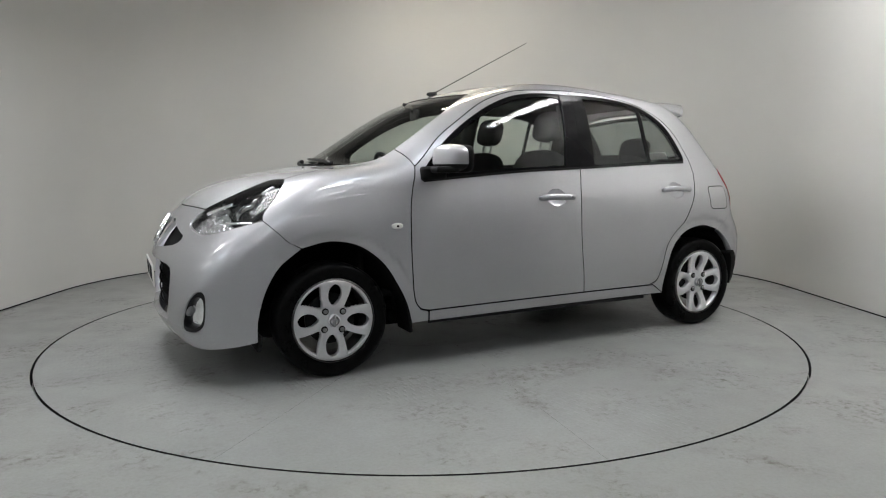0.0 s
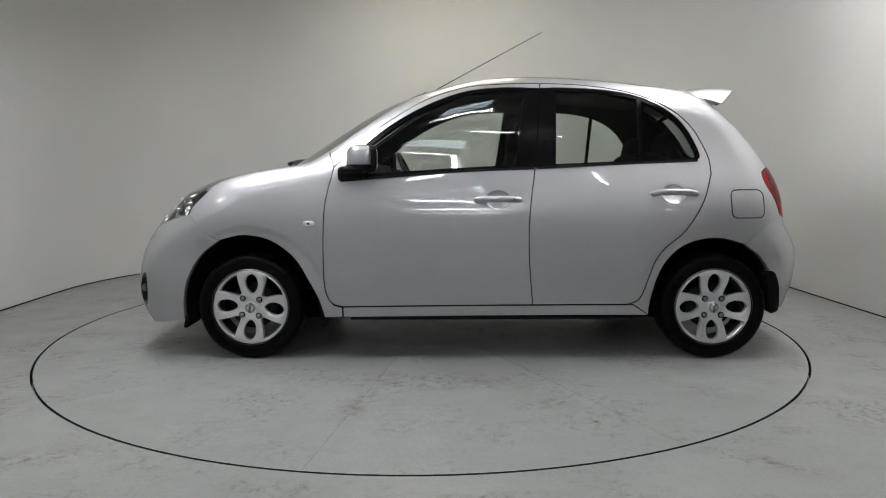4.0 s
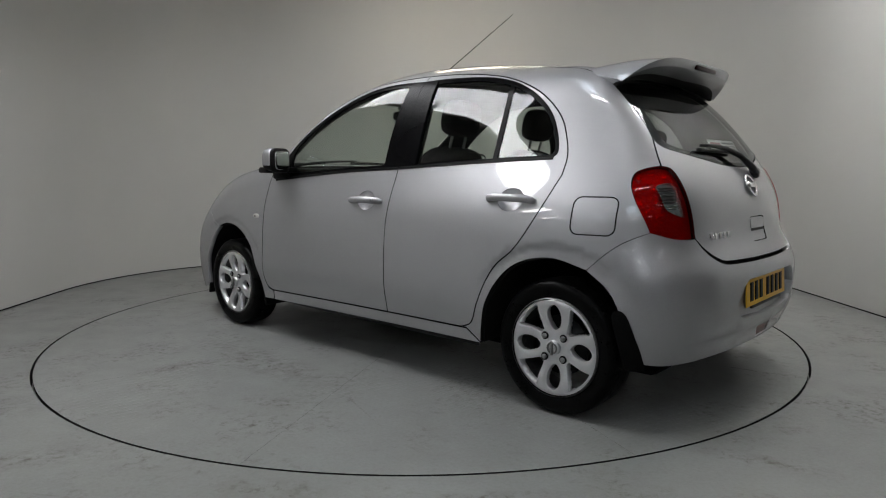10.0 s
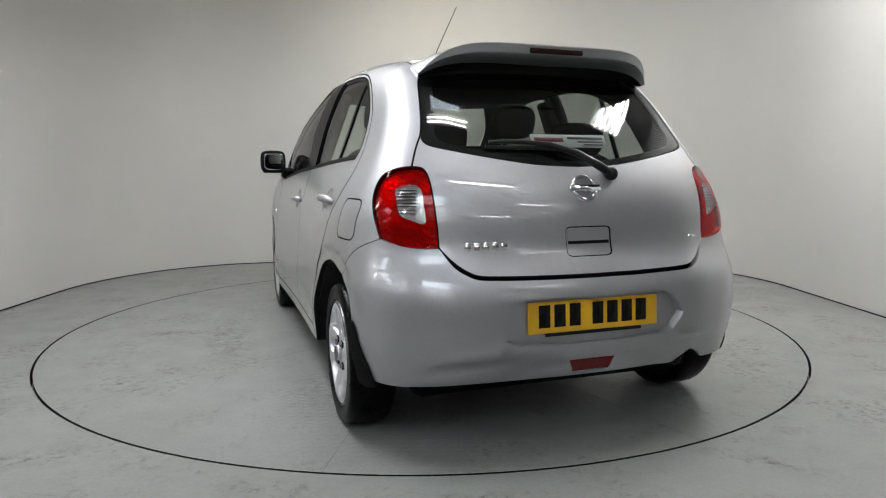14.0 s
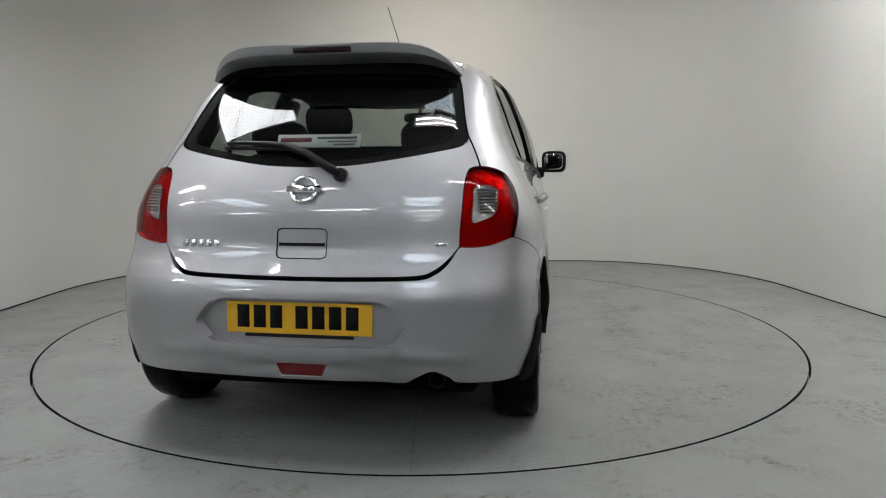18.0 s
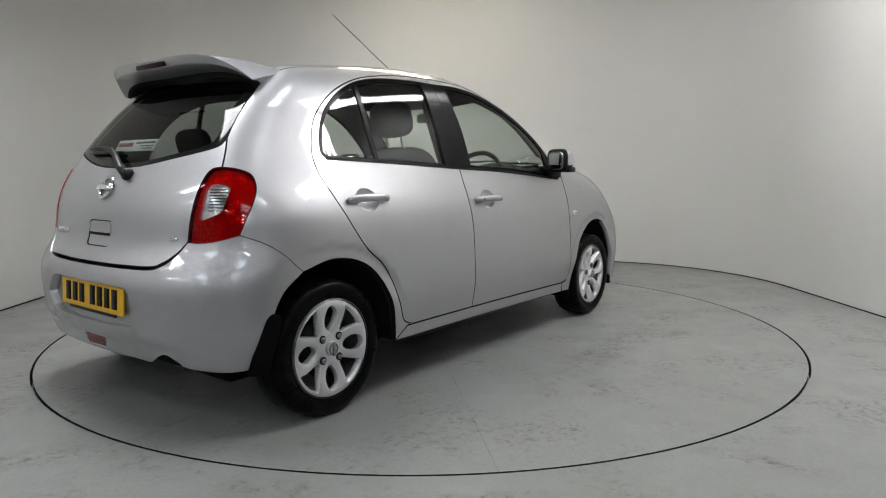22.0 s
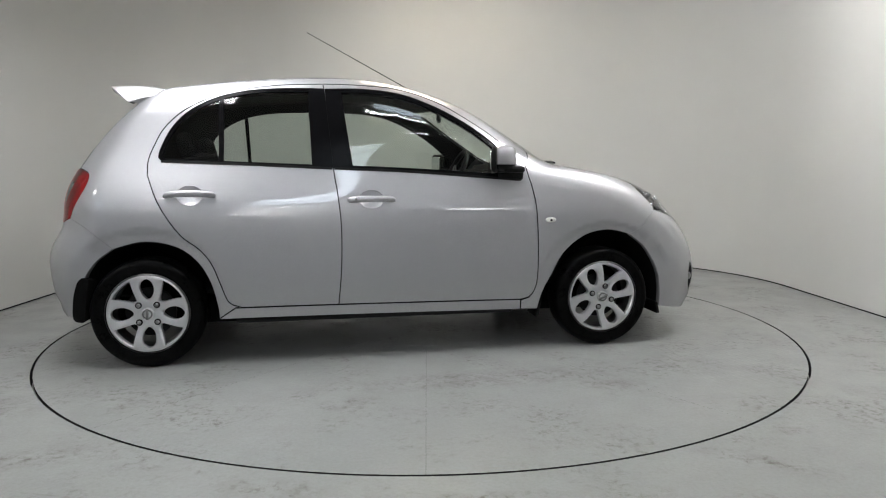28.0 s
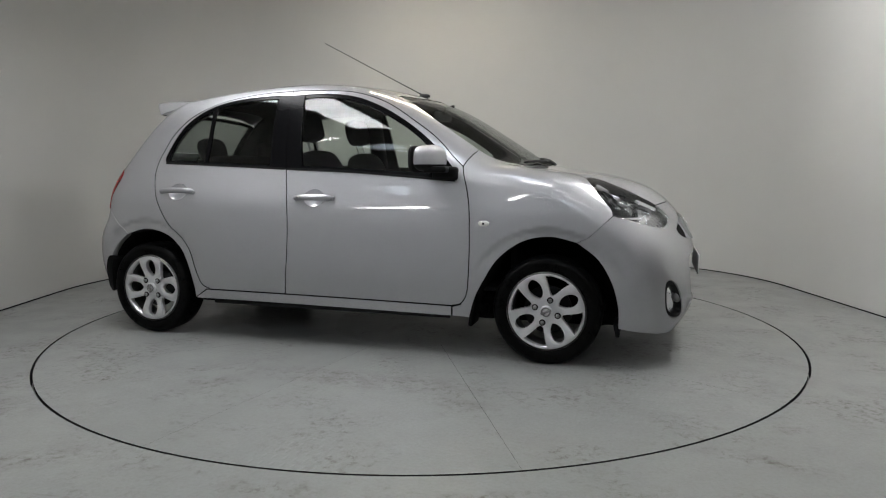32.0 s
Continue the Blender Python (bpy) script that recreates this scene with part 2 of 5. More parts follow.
tagged(floor, "worn grey painted concrete floor with scuffs", "floor", kind="structure")

tagged(new("ceiling", mesh_of("ceiling", block_plain((16.4, 16.6, 0.1), (-0.5, -5, TOP + 0.06)), CEILING)), "plain grey ceiling", "ceiling", kind="structure")


def skylight(x, y, z, w, d, bars, glow, tilt=0.0):
    """A bright roof light: glowing panel in a white frame with glazing bars."""
    top = new("roof_light")
    top.matrix_basis = pose(x, y, z, 0, tilt, 0)
    for name, size, at, mat in [("panel", (w, d, 0.01), (0, 0, -0.002), glow), ("frame", (w + 0.08, 0.04, 0.05), (0, d / 2 + 0.02, -0.01), FITTING), ("frame", (w + 0.08, 0.04, 0.05), (0, -d / 2 - 0.02, -0.01), FITTING),
                                ("frame", (0.04, d, 0.05), (w / 2 + 0.02, 0, -0.01), FITTING), ("frame", (0.04, d, 0.05), (-w / 2 - 0.02, 0, -0.01), FITTING), ("backing", (w + 0.08, d + 0.08, 0.03), (0, 0, 0.03), FITTING)]:
        o = new(name, mesh_of(name, block_plain(size, at), mat))
        o.parent = top
    for t in bars:
        o = new("glazing_bar", mesh_of("glazing_bar", block_plain((0.03, d, 0.03) if w > d else (w, 0.03, 0.03), ((t - 0.5) * w, 0, -0.02) if w > d else (0, (t - 0.5) * d, -0.02)), SHED))
        o.parent = top
    return tagged(top, "daylight roof light in a white frame", "roof light", "roof lights")


skylight(0.25, -1.68, TOP, 0.6, 0.5, (), SKYLIGHT)
skylight(0.0, -5.5, TOP, 1.0, 1.3, (0.5,), SKYLIGHT)
skylight(-4.1, -4.9, TOP, 1.0, 1.4, (0.33, 0.67), SKYLIGHT)
skylight(-1.72, -0.7, 3.06, 0.8, 2.2, (0.36, 0.7), DAYLIGHT, -32)

def luminaire(x, y, length, tubes, mat, turn=0.0, z=TOP):
    """A hanging tray with bare fluorescent tubes."""
    top = new("tube_light")
    top.matrix_basis = pose(x, y, z - 0.06, 0, 0, turn)
    tray = new("tray", mesh_of("tray", block_plain((length + 0.06, 0.085 * tubes + 0.04, 0.05), (0, 0, 0.03)), FITTING))
    tray.parent = top
    for k in range(tubes):
        bm = bmesh.new()
        bmesh.ops.create_cone(bm, cap_ends=True, segments=12, radius1=0.016, radius2=0.016, depth=length, matrix=Matrix.Translation((0, (k - (tubes - 1) / 2) * 0.085, -0.02)) @ Matrix.Rotation(radians(90), 4, "Y"))
        o = new("tube", mesh_of("tube", bm, mat))
        o.parent = top
    return tagged(top, "white tray with lit fluorescent tubes under the ceiling", "light", "tube lights")


luminaire(0.25, -2.12, 0.8, 2, TUBE)
luminaire(0.2, 1.35, 1.2, 3, WARM_TUBE)
# unseen tray; extra tubes and length added to brighten the right wall
luminaire(2.25, -0.6, 1.8, 5, TUBE, 90)
luminaire(1.1, -3.5, 1.2, 1, TUBE)
luminaire(-1.95, -3.7, 1.0, 1, TUBE)
for x, y, tubes in ((-4.3, -2.7, 3), (-6.4, -3.9, 2), (-5.8, -6.9, 2), (-2.4, -6.6, 1), (0.2, -7.1, 1), (0.2, -8.6, 1), (0.2, -10.4, 1), (3.6, -5.4, 1), (3.6, -8.5, 1)):
    luminaire(x, y, 1.5, tubes, TUBE)


# ---- car body surface ----
from mathutils.geometry import delaunay_2d_cdt

class Curve:
    """Natural cubic spline through a few stations."""

    def __init__(self, *pts):
        self.x = np.array([p[0] for p in pts], float)
        self.y = np.array([p[1] for p in pts], float)
        n, x, y = len(pts), self.x, self.y
        h = np.diff(x)
        A, r = np.eye(n), np.zeros(n)
        for i in range(1, n - 1):
            A[i, i - 1], A[i, i], A[i, i + 1] = h[i - 1], 2 * (h[i - 1] + h[i]), h[i]
            r[i] = 6 * ((y[i + 1] - y[i]) / h[i] - (y[i] - y[i - 1]) / h[i - 1])
        self.m, self.h = np.linalg.solve(A, r), h

    def __call__(self, t):
        t = np.asarray(t, float)
        c = np.clip(t, self.x[0], self.x[-1])
        i = np.clip(np.searchsorted(self.x, c) - 1, 0, len(self.h) - 1)
        h, a, b = self.h[i], self.x[i + 1] - c, c - self.x[i]
        m0, m1, y0, y1 = self.m[i], self.m[i + 1], self.y[i], self.y[i + 1]
        v = (m0 * a**3 + m1 * b**3) / (6 * h) + (y0 / h - m0 * h / 6) * a + (y1 / h - m1 * h / 6) * b
        h0, h1 = self.h[0], self.h[-1]
        lo = (self.y[1] - self.y[0]) / h0 - h0 * self.m[1] / 6
        hi = (self.y[-1] - self.y[-2]) / h1 + h1 * self.m[-2] / 6
        return v + np.where(t < self.x[0], lo * (t - self.x[0]), 0) + np.where(t > self.x[-1], hi * (t - self.x[-1]), 0)


def smax(a, b, r):
    h = np.maximum(r - np.abs(a - b), 0) / r
    return np.maximum(a, b) + h * h * r * 0.25


SECTION = Curve((0.18, 0.823), (0.29, 0.829), (0.36, 0.836), (0.42, 0.841), (0.5, 0.838), (0.65, 0.828), (0.75, 0.819), (0.83, 0.805), (0.92, 0.778), (1.03, 0.743), (1.2, 0.694), (1.35, 0.638), (1.48, 0.582), (1.6, 0.527))
TAPER = Curve((-1.9, 0.893), (-1.5, 0.977), (-1.2, 1.012), (-0.5, 1.013), (0.3, 1.008), (0.9, 1.017), (1.2, 1.017), (1.5, 0.983), (1.9, 0.899))
HOOD = Curve((0.6, 1.087), (1, 1.042), (1.2, 1.019), (1.4, 0.990), (1.6, 0.944), (1.8, 0.850), (1.95, 0.736))
GREEN = Curve((-1.7, 1.336), (-1.3, 1.432), (-1, 1.477), (-0.7, 1.511), (-0.45, 1.531), (-0.2, 1.538), (0, 1.528), (0.2, 1.496), (0.4, 1.440), (0.55, 1.382), (0.7, 1.300), (0.85, 1.206), (1, 1.108), (1.2, 0.970))
NOSE = Curve((0.15, 1.904), (0.25, 1.965), (0.4, 1.984), (0.55, 1.971), (0.68, 1.946), (0.8, 1.914), (1, 1.856))
TAIL = Curve((0.15, 1.665), (0.25, 1.759), (0.35, 1.803), (0.5, 1.824), (0.6, 1.812), (0.65, 1.786), (0.7, 1.757), (0.8, 1.735), (0.925, 1.701), (1.02, 1.645), (1.2, 1.509), (1.35, 1.373), (1.5, 1.233))
UPPER = Curve((-1.7, 0.819), (-1.35, 0.894), (-1, 0.948), (-0.5, 1.007), (0, 1.059), (0.4, 1.076), (0.8, 1.090), (1.2, 1.103))


def roof_height(x, y):
    return GREEN(x + 0.355 * y * y) - 0.086 * y * y


def body(x, y, z):
    """Below zero inside the body's outer skin."""
    x, y, z = np.broadcast_arrays(np.asarray(x, float), np.abs(np.asarray(y, float)), np.asarray(z, float))
    up = np.clip((z - 0.8) / 0.45, 0, 1)
    up = up * up * (3 - 2 * up)
    side = (y - SECTION(z) * (TAPER(x) * (1 - up) + UPPER(x) * up)) * 0.95
    for wheel in (1.225, -1.225):
        r = np.hypot(x - wheel, z - 0.28)
        rise = np.clip((z - 0.4) / 0.14, 0, 1)
        edge = np.clip((0.437 - r) / 0.03, 0, 1)
        side = side + 0.008 * edge * edge * (3 - 2 * edge) * rise
    hood = z - (HOOD(x + 0.566 * y * y) + 0.02 * y * y + 0.076 * y**6)
    green = (z - roof_height(x, y)) * 0.85
    top = -smax(-hood, -green, 0.06)
    front = (x - (NOSE(z) - 0.233 * y * y + 0.021 * y**3)) * 0.9
    lip = 0.012 * np.exp(-(((z - 0.37) / 0.022) ** 2)) * np.exp(-((y / 0.55) ** 6)) - 0.008 * np.exp(-(((z - 0.325) / 0.025) ** 2))
    rear = (-x - (TAIL(z) + lip - 0.13 * y * y - 0.26 * y**4)) * 0.9
    v = smax(side, top, 0.130)
    v = smax(v, front, 0.178)
    return smax(v, rear, 0.12)


# ---- charts: ways to lay a flat outline on the skin ----
AX = 0.6


def cast(org, way, far):
    """Where each ray leaves the body."""
    lo, hi = np.zeros(len(org)), np.full(len(org), float(far))
    for _ in range(30):
        mid = (lo + hi) / 2
        q = org + way * mid[:, None]
        inside = body(q[:, 0], q[:, 1], q[:, 2]) < 0
        lo, hi = np.where(inside, mid, lo), np.where(inside, hi, mid)
    return org + way * lo[:, None]


def normals_at(p):
    e = 1e-3
    g = np.stack([body(*(p + d * e).T) - body(*(p - d * e).T) for d in np.eye(3)], 1)
    return g / np.linalg.norm(g, axis=1)[:, None]


class Round:
    """Rays square to the car's length, from an axis at height AX."""

    def skin(self, uv):
        a = uv[:, 1] / 0.8
        o = np.zeros(len(uv))
        return cast(np.stack([uv[:, 0], o, o + AX], 1), np.stack([o, np.cos(a), np.sin(a)], 1), 2.0)

    def flat(self, p):
        return np.stack([p[:, 0], 0.8 * np.arctan2(p[:, 2] - AX, p[:, 1])], 1)


class Ball:
    """Rays from one point inside the body; s tells whether the middle faces the front or the tail."""

    def __init__(self, x, y, z, s=1):
        self.c, self.s = np.array((x, y, z)), s

    def skin(self, uv):
        a, b = uv[:, 0] / 0.7, uv[:, 1] / 0.7
        way = np.stack([self.s * np.cos(a) * np.cos(b), np.sin(a) * np.cos(b), np.sin(b)], 1)
        return cast(np.broadcast_to(self.c, way.shape), way, 2.2)

    def flat(self, p):
        d = p - self.c
        return 0.7 * np.stack([np.arctan2(d[:, 1], self.s * d[:, 0]), np.arctan2(d[:, 2], np.hypot(d[:, 0], d[:, 1]))], 1)


ROUND = Round()
FRONT, REAR = Ball(1.0, 0, 0.5, 1), Ball(-0.9, 0, 0.8, -1)
HEADLAMP, TAILLAMP = Ball(1.25, 0.35, 0.6, 1), Ball(-1.2, 0.35, 0.8, -1)


def on_side(x, z):
    return cast(np.array([[x, 0, z]]), np.array([[0, 1.0, 0]]), 1.2)[0]


def snap(p):
    """Points drawn onto the skin by the nearest way."""
    for _ in range(5):
        g = np.stack([body(*(p + d * 1e-3).T) - body(*(p - d * 1e-3).T) for d in np.eye(3)], 1) / 2e-3
        p = p - g * (body(*p.T) / (g**2).sum(1))[:, None]
    return p


def bend(pts, n=7):
    """A smooth run through 3D points; pairs are (x, z) on the car's flank."""
    p = np.array([on_side(*q) if len(q) == 2 else q for q in pts], float)
    p = snap(p)
    if len(p) == 2:
        t = np.linspace(0, 1, 13)[:, None]
        return snap(p[0] * (1 - t) + p[1] * t)
    e = np.vstack([2 * p[0] - p[1], p, 2 * p[-1] - p[-2]])
    out = []
    for i in range(1, len(e) - 2):
        t = np.linspace(0, 1, n, endpoint=False)[:, None]
        a, b, c, d = e[i - 1], e[i], e[i + 1], e[i + 2]
        out.append(0.5 * (2 * b + (c - a) * t + (2 * a - 5 * b + 4 * c - d) * t**2 + (3 * b - a - 3 * c + d) * t**3))
    return snap(np.vstack(out + [p[-1:]]))


def loop(*runs):
    """One closed outline out of runs that meet end to end."""
    return np.vstack([r[:-1] if np.linalg.norm(r[-1] - runs[(i + 1) % len(runs)][0]) < 0.03 else r for i, r in enumerate(runs)])


def flip(run):
    """The same run on the other flank, walked the other way."""
    return (run * np.array((1, -1, 1)))[::-1]


def resample(p, h):
    q = np.vstack([p, p[:1]])
    out = []
    for a, b in zip(q, q[1:]):
        n = max(1, int(math.ceil(np.linalg.norm(b - a) / h)))
        out += [a + (b - a) * k / n for k in range(n)]
    keep = [out[0]]
    for v in out[1:]:
        if np.linalg.norm(v - keep[-1]) > h * 0.12:
            keep.append(v)
    return np.array(keep)


def area(p):
    x, y = p.T
    return 0.5 * np.sum(x * np.roll(y, -1) - np.roll(x, -1) * y)


def inset(p, d):
    """Moves a closed flat outline inwards by d."""
    if area(p) < 0:
        p = p[::-1]
    t0, t1 = p - np.roll(p, 1, 0), np.roll(p, -1, 0) - p
    t0 = t0 / (np.linalg.norm(t0, axis=1)[:, None] + 1e-12)
    t1 = t1 / (np.linalg.norm(t1, axis=1)[:, None] + 1e-12)
    n = np.stack([-(t0 + t1)[:, 1], (t0 + t1)[:, 0]], 1)
    l = np.linalg.norm(n, axis=1)[:, None]
    return p + n / np.maximum(l, 0.5) * np.minimum(2 / np.maximum(l, 0.5), 1.6) * d


def inside(p, q):
    """Which of the points p lie in the closed outline q."""
    x, y = p[:, 0], p[:, 1]
    hit = np.zeros(len(p), bool)
    for (x0, y0), (x1, y1) in zip(q, np.roll(q, -1, 0)):
        c = (y0 > y) != (y1 > y)
        hit ^= c & (x < (x1 - x0) * (y - y0) / (y1 - y0 + 1e-15) + x0)
    return hit


def far_from(p, q, d):
    ok = np.ones(len(p), bool)
    for a, b in zip(q, np.roll(q, -1, 0)):
        ab = b - a
        t = np.clip(((p - a) @ ab) / (ab @ ab + 1e-15), 0, 1)
        ok &= np.linalg.norm(p - a - t[:, None] * ab, axis=1) > d
    return ok


def fill(outer, holes, h):
    """Triangles of even size inside a flat outline: points, faces, boundary rings."""
    rings = [resample(outer, h * 0.7)] + [resample(q, h * 0.5) for q in holes]
    lo, hi = rings[0].min(0), rings[0].max(0)
    gx, gy = np.meshgrid(np.arange(lo[0], hi[0], h), np.arange(lo[1], hi[1], h * 0.87))
    gx = gx + (np.arange(gx.shape[0])[:, None] % 2) * h / 2
    g = np.stack([gx.ravel(), gy.ravel()], 1)
    g = g[inside(g, rings[0])]
    for i, r in enumerate(rings):
        if i:
            g = g[~inside(g, r)]
        g = g[far_from(g, r, h * 0.5)]
    pts = np.vstack(rings + [g])
    edges, k = [], 0
    for r in rings:
        edges += [(k + i, k + (i + 1) % len(r)) for i in range(len(r))]
        k += len(r)
    vs, _, fs, *_ = delaunay_2d_cdt([Vector(v) for v in pts], edges, [], 0, 1e-7)
    P = np.array([(v.x, v.y) for v in vs])
    F = np.array([f for f in fs if len(f) == 3])
    c = P[F].mean(1)
    ok = inside(c, rings[0])
    for r in rings[1:]:
        ok &= ~inside(c, r)
    a, b, d = P[F[:, 0]], P[F[:, 1]], P[F[:, 2]]
    s = (b[:, 0] - a[:, 0]) * (d[:, 1] - a[:, 1]) - (b[:, 1] - a[:, 1]) * (d[:, 0] - a[:, 0])
    ok &= np.abs(s) > 1e-10
    F, s = F[ok], s[ok]
    F[s < 0] = F[s < 0][:, ::-1]
    return P, F


def build(name, V, F, N=None):
    me = bpy.data.meshes.new(name)
    me.from_pydata(V.tolist(), [], [list(map(int, f)) for f in F])
    me.polygons.foreach_set("use_smooth", [True] * len(me.polygons))
    if N is not None:
        me.normals_split_custom_set_from_vertices(N.tolist())
    return me


def rimmed(V, F, N, rim):
    """Turns the free edges of a sheet inwards by rim."""
    count = {}
    for f in F:
        for a, b in zip(f, np.roll(f, -1)):
            count[(int(a), int(b))] = 1
    free = [e for e in count if (e[1], e[0]) not in count]
    if not free or rim == 0:
        return V, F, N
    v2, n2, f2, k = [], [], [], len(V)
    for a, b in free:
        out = np.cross(V[b] - V[a], (N[a] + N[b]) / 2)
        out = out / (np.linalg.norm(out) + 1e-12)
        v2 += [V[a], V[b], V[b] - N[b] * rim, V[a] - N[a] * rim]
        n2 += [out * 0.8 + N[a] * 0.5, out * 0.8 + N[b] * 0.5, out, out]
        f2 += [(k + 3, k + 2, k + 1), (k + 3, k + 1, k)]
        k += 4
    return np.vstack([V, v2]), np.vstack([F, f2]), np.vstack([N, n2])


def panel(name, chart, outline, holes=(), h=0.03, gap=0.0027, off=0.0, rim=0.018):
    """A sheet of the car's skin inside a 3D outline, with turned-in edges."""
    uv = inset(chart.flat(outline), gap)
    hs = [inset(chart.flat(q), -gap) for q in holes]
    P, F = fill(uv, hs, h)
    V = chart.skin(P)
    N = normals_at(V)
    fn = np.cross(V[F[:, 1]] - V[F[:, 0]], V[F[:, 2]] - V[F[:, 0]])
    if np.sum(fn * N[F[:, 0]]) < 0:
        F = F[:, ::-1]
    flat = len(F)
    V, F, N = rimmed(V + N * off, F, N, rim)
    me = build(name, V, F, N)
    # turned-in edges of body panels take black as the shade in the gaps
    if 0.016 < rim < 0.021:
        me.polygons.foreach_set("material_index", [int(i >= flat) for i in range(len(F))])
        me["edged"] = 1
    return me


def mirrored(me):
    """The same mesh on the other flank."""
    V = np.empty(len(me.vertices) * 3)
    me.vertices.foreach_get("co", V)
    N = np.array([l.vector[:] for l in me.corner_normals])
    F = [tuple(reversed(p.vertices[:])) for p in me.polygons]
    out = bpy.data.meshes.new(me.name)
    out.from_pydata((V.reshape(-1, 3) * (1, -1, 1)).tolist(), [], F)
    sm = [p.use_smooth for p in me.polygons]
    out.polygons.foreach_set("use_smooth", sm)
    M = []
    for p in me.polygons:
        M += [N[i] * (1, -1, 1) for i in reversed(range(p.loop_start, p.loop_start + p.loop_total))]
    out.normals_split_custom_set([tuple(v) for v in M])
    out.polygons.foreach_set("material_index", [p.material_index for p in me.polygons])
    for m in me.materials:
        out.materials.append(m)
    return out


def part(name, data, mat, parent, label=""):
    """Links a bmesh or mesh as one part under a thing or part."""
    if isinstance(data, bmesh.types.BMesh):
        data = mesh_of(name, data, mat)
    elif not data.materials:
        data.materials.append(mat)
        if "edged" in data:
            data.materials.append(GAP)
    ob = new(name, data)
    ob.parent = parent
    return tagged(ob, label)


def both(name, data, mat, parents, label=""):
    """A part on the left flank and its twin on the right."""
    if isinstance(data, bmesh.types.BMesh):
        data = mesh_of(name, data, mat)
    elif not data.materials:
        data.materials.append(mat)
        if "edged" in data:
            data.materials.append(GAP)
    if not isinstance(parents, (list, tuple)):
        parents = (parents, parents)
    return part(name, data, mat, parents[0], label), part(name, mirrored(data), mat, parents[1], label)


def smooth_all(bm, on=True):
    for f in bm.faces:
        f.smooth = on
    return bm


def block(size, at, bevel=0.01, seg=3, m=None):
    """A rounded box."""
    bm = bmesh.new()
    bmesh.ops.create_cube(bm, size=1, matrix=Matrix.Diagonal((*size, 1)))
    if bevel:
        bmesh.ops.bevel(bm, geom=bm.edges[:], offset=min(bevel, min(size) * 0.48), segments=seg, affect="EDGES", profile=0.5)
    bmesh.ops.transform(bm, matrix=Matrix.Translation(at) @ (m or Matrix()), verts=bm.verts)
    return smooth_all(bm)


def lathe(profile, seg=48, m=None, close=False):
    """Turns (radius, height) about z."""
    bm = bmesh.new()
    rings = []
    for r, z in profile:
        rings.append([bm.verts.new((r * math.cos(2 * math.pi * k / seg), r * math.sin(2 * math.pi * k / seg), z)) for k in range(seg)])
    pairs = list(zip(rings, rings[1:])) + ([(rings[-1], rings[0])] if close else [])
    for a, b in pairs:
        for k in range(seg):
            bm.faces.new((a[k], a[(k + 1) % seg], b[(k + 1) % seg], b[k]))
    if not close:
        bm.faces.new(rings[-1])
        bm.faces.new(rings[0][::-1])
    bmesh.ops.recalc_face_normals(bm, faces=bm.faces[:])
    if m:
        bmesh.ops.transform(bm, matrix=m, verts=bm.verts)
    return smooth_all(bm)


def tube(pts, r, seg=10, bm=None):
    """A round bar along points; r may change from point to point."""
    bm = bm or bmesh.new()
    p = [Vector(q) for q in pts]
    rs = r if isinstance(r, (list, tuple)) else [r] * len(p)
    rings, up = [], Vector((0, 0, 1))
    for i, q in enumerate(p):
        t = (p[min(i + 1, len(p) - 1)] - p[max(i - 1, 0)]).normalized()
        a = t.cross(up)
        if a.length < 0.1:
            a = t.cross(Vector((1, 0, 0)))
        a.normalize()
        b = t.cross(a)
        up = -b if b.dot(up) < 0 else b
        rings.append([bm.verts.new(q + (a * math.cos(2 * math.pi * k / seg) + b * math.sin(2 * math.pi * k / seg)) * rs[i]) for k in range(seg)])
    for a, b in zip(rings, rings[1:]):
        for k in range(seg):
            bm.faces.new((a[k], a[(k + 1) % seg], b[(k + 1) % seg], b[k]))
    bm.faces.new(rings[0][::-1])
    bm.faces.new(rings[-1])
    bmesh.ops.recalc_face_normals(bm, faces=bm.faces[:])
    return smooth_all(bm)


def puff(size, at, power=4.0, m=None, seg=(32, 18)):
    """A rounded cushion-like solid."""
    bm = bmesh.new()
    e = 2.0 / power

    def sg(v):
        return math.copysign(abs(v) ** e, v)

    rows = []
    for i in range(seg[1] + 1):
        b = -math.pi / 2 + math.pi * i / seg[1]
        row = []
        for k in range(seg[0]):
            a = 2 * math.pi * k / seg[0]
            row.append(bm.verts.new((sg(math.cos(b)) * sg(math.cos(a)) * size[0] / 2, sg(math.cos(b)) * sg(math.sin(a)) * size[1] / 2, sg(math.sin(b)) * size[2] / 2)))
        rows.append(row)
    for a, b in zip(rows, rows[1:]):
        for k in range(seg[0]):
            bm.faces.new((a[k], a[(k + 1) % seg[0]], b[(k + 1) % seg[0]], b[k]))
    bmesh.ops.remove_doubles(bm, verts=bm.verts[:], dist=1e-6)
    bmesh.ops.recalc_face_normals(bm, faces=bm.faces[:])
    bmesh.ops.transform(bm, matrix=Matrix.Translation(at) @ (m or Matrix()), verts=bm.verts)
    return smooth_all(bm)


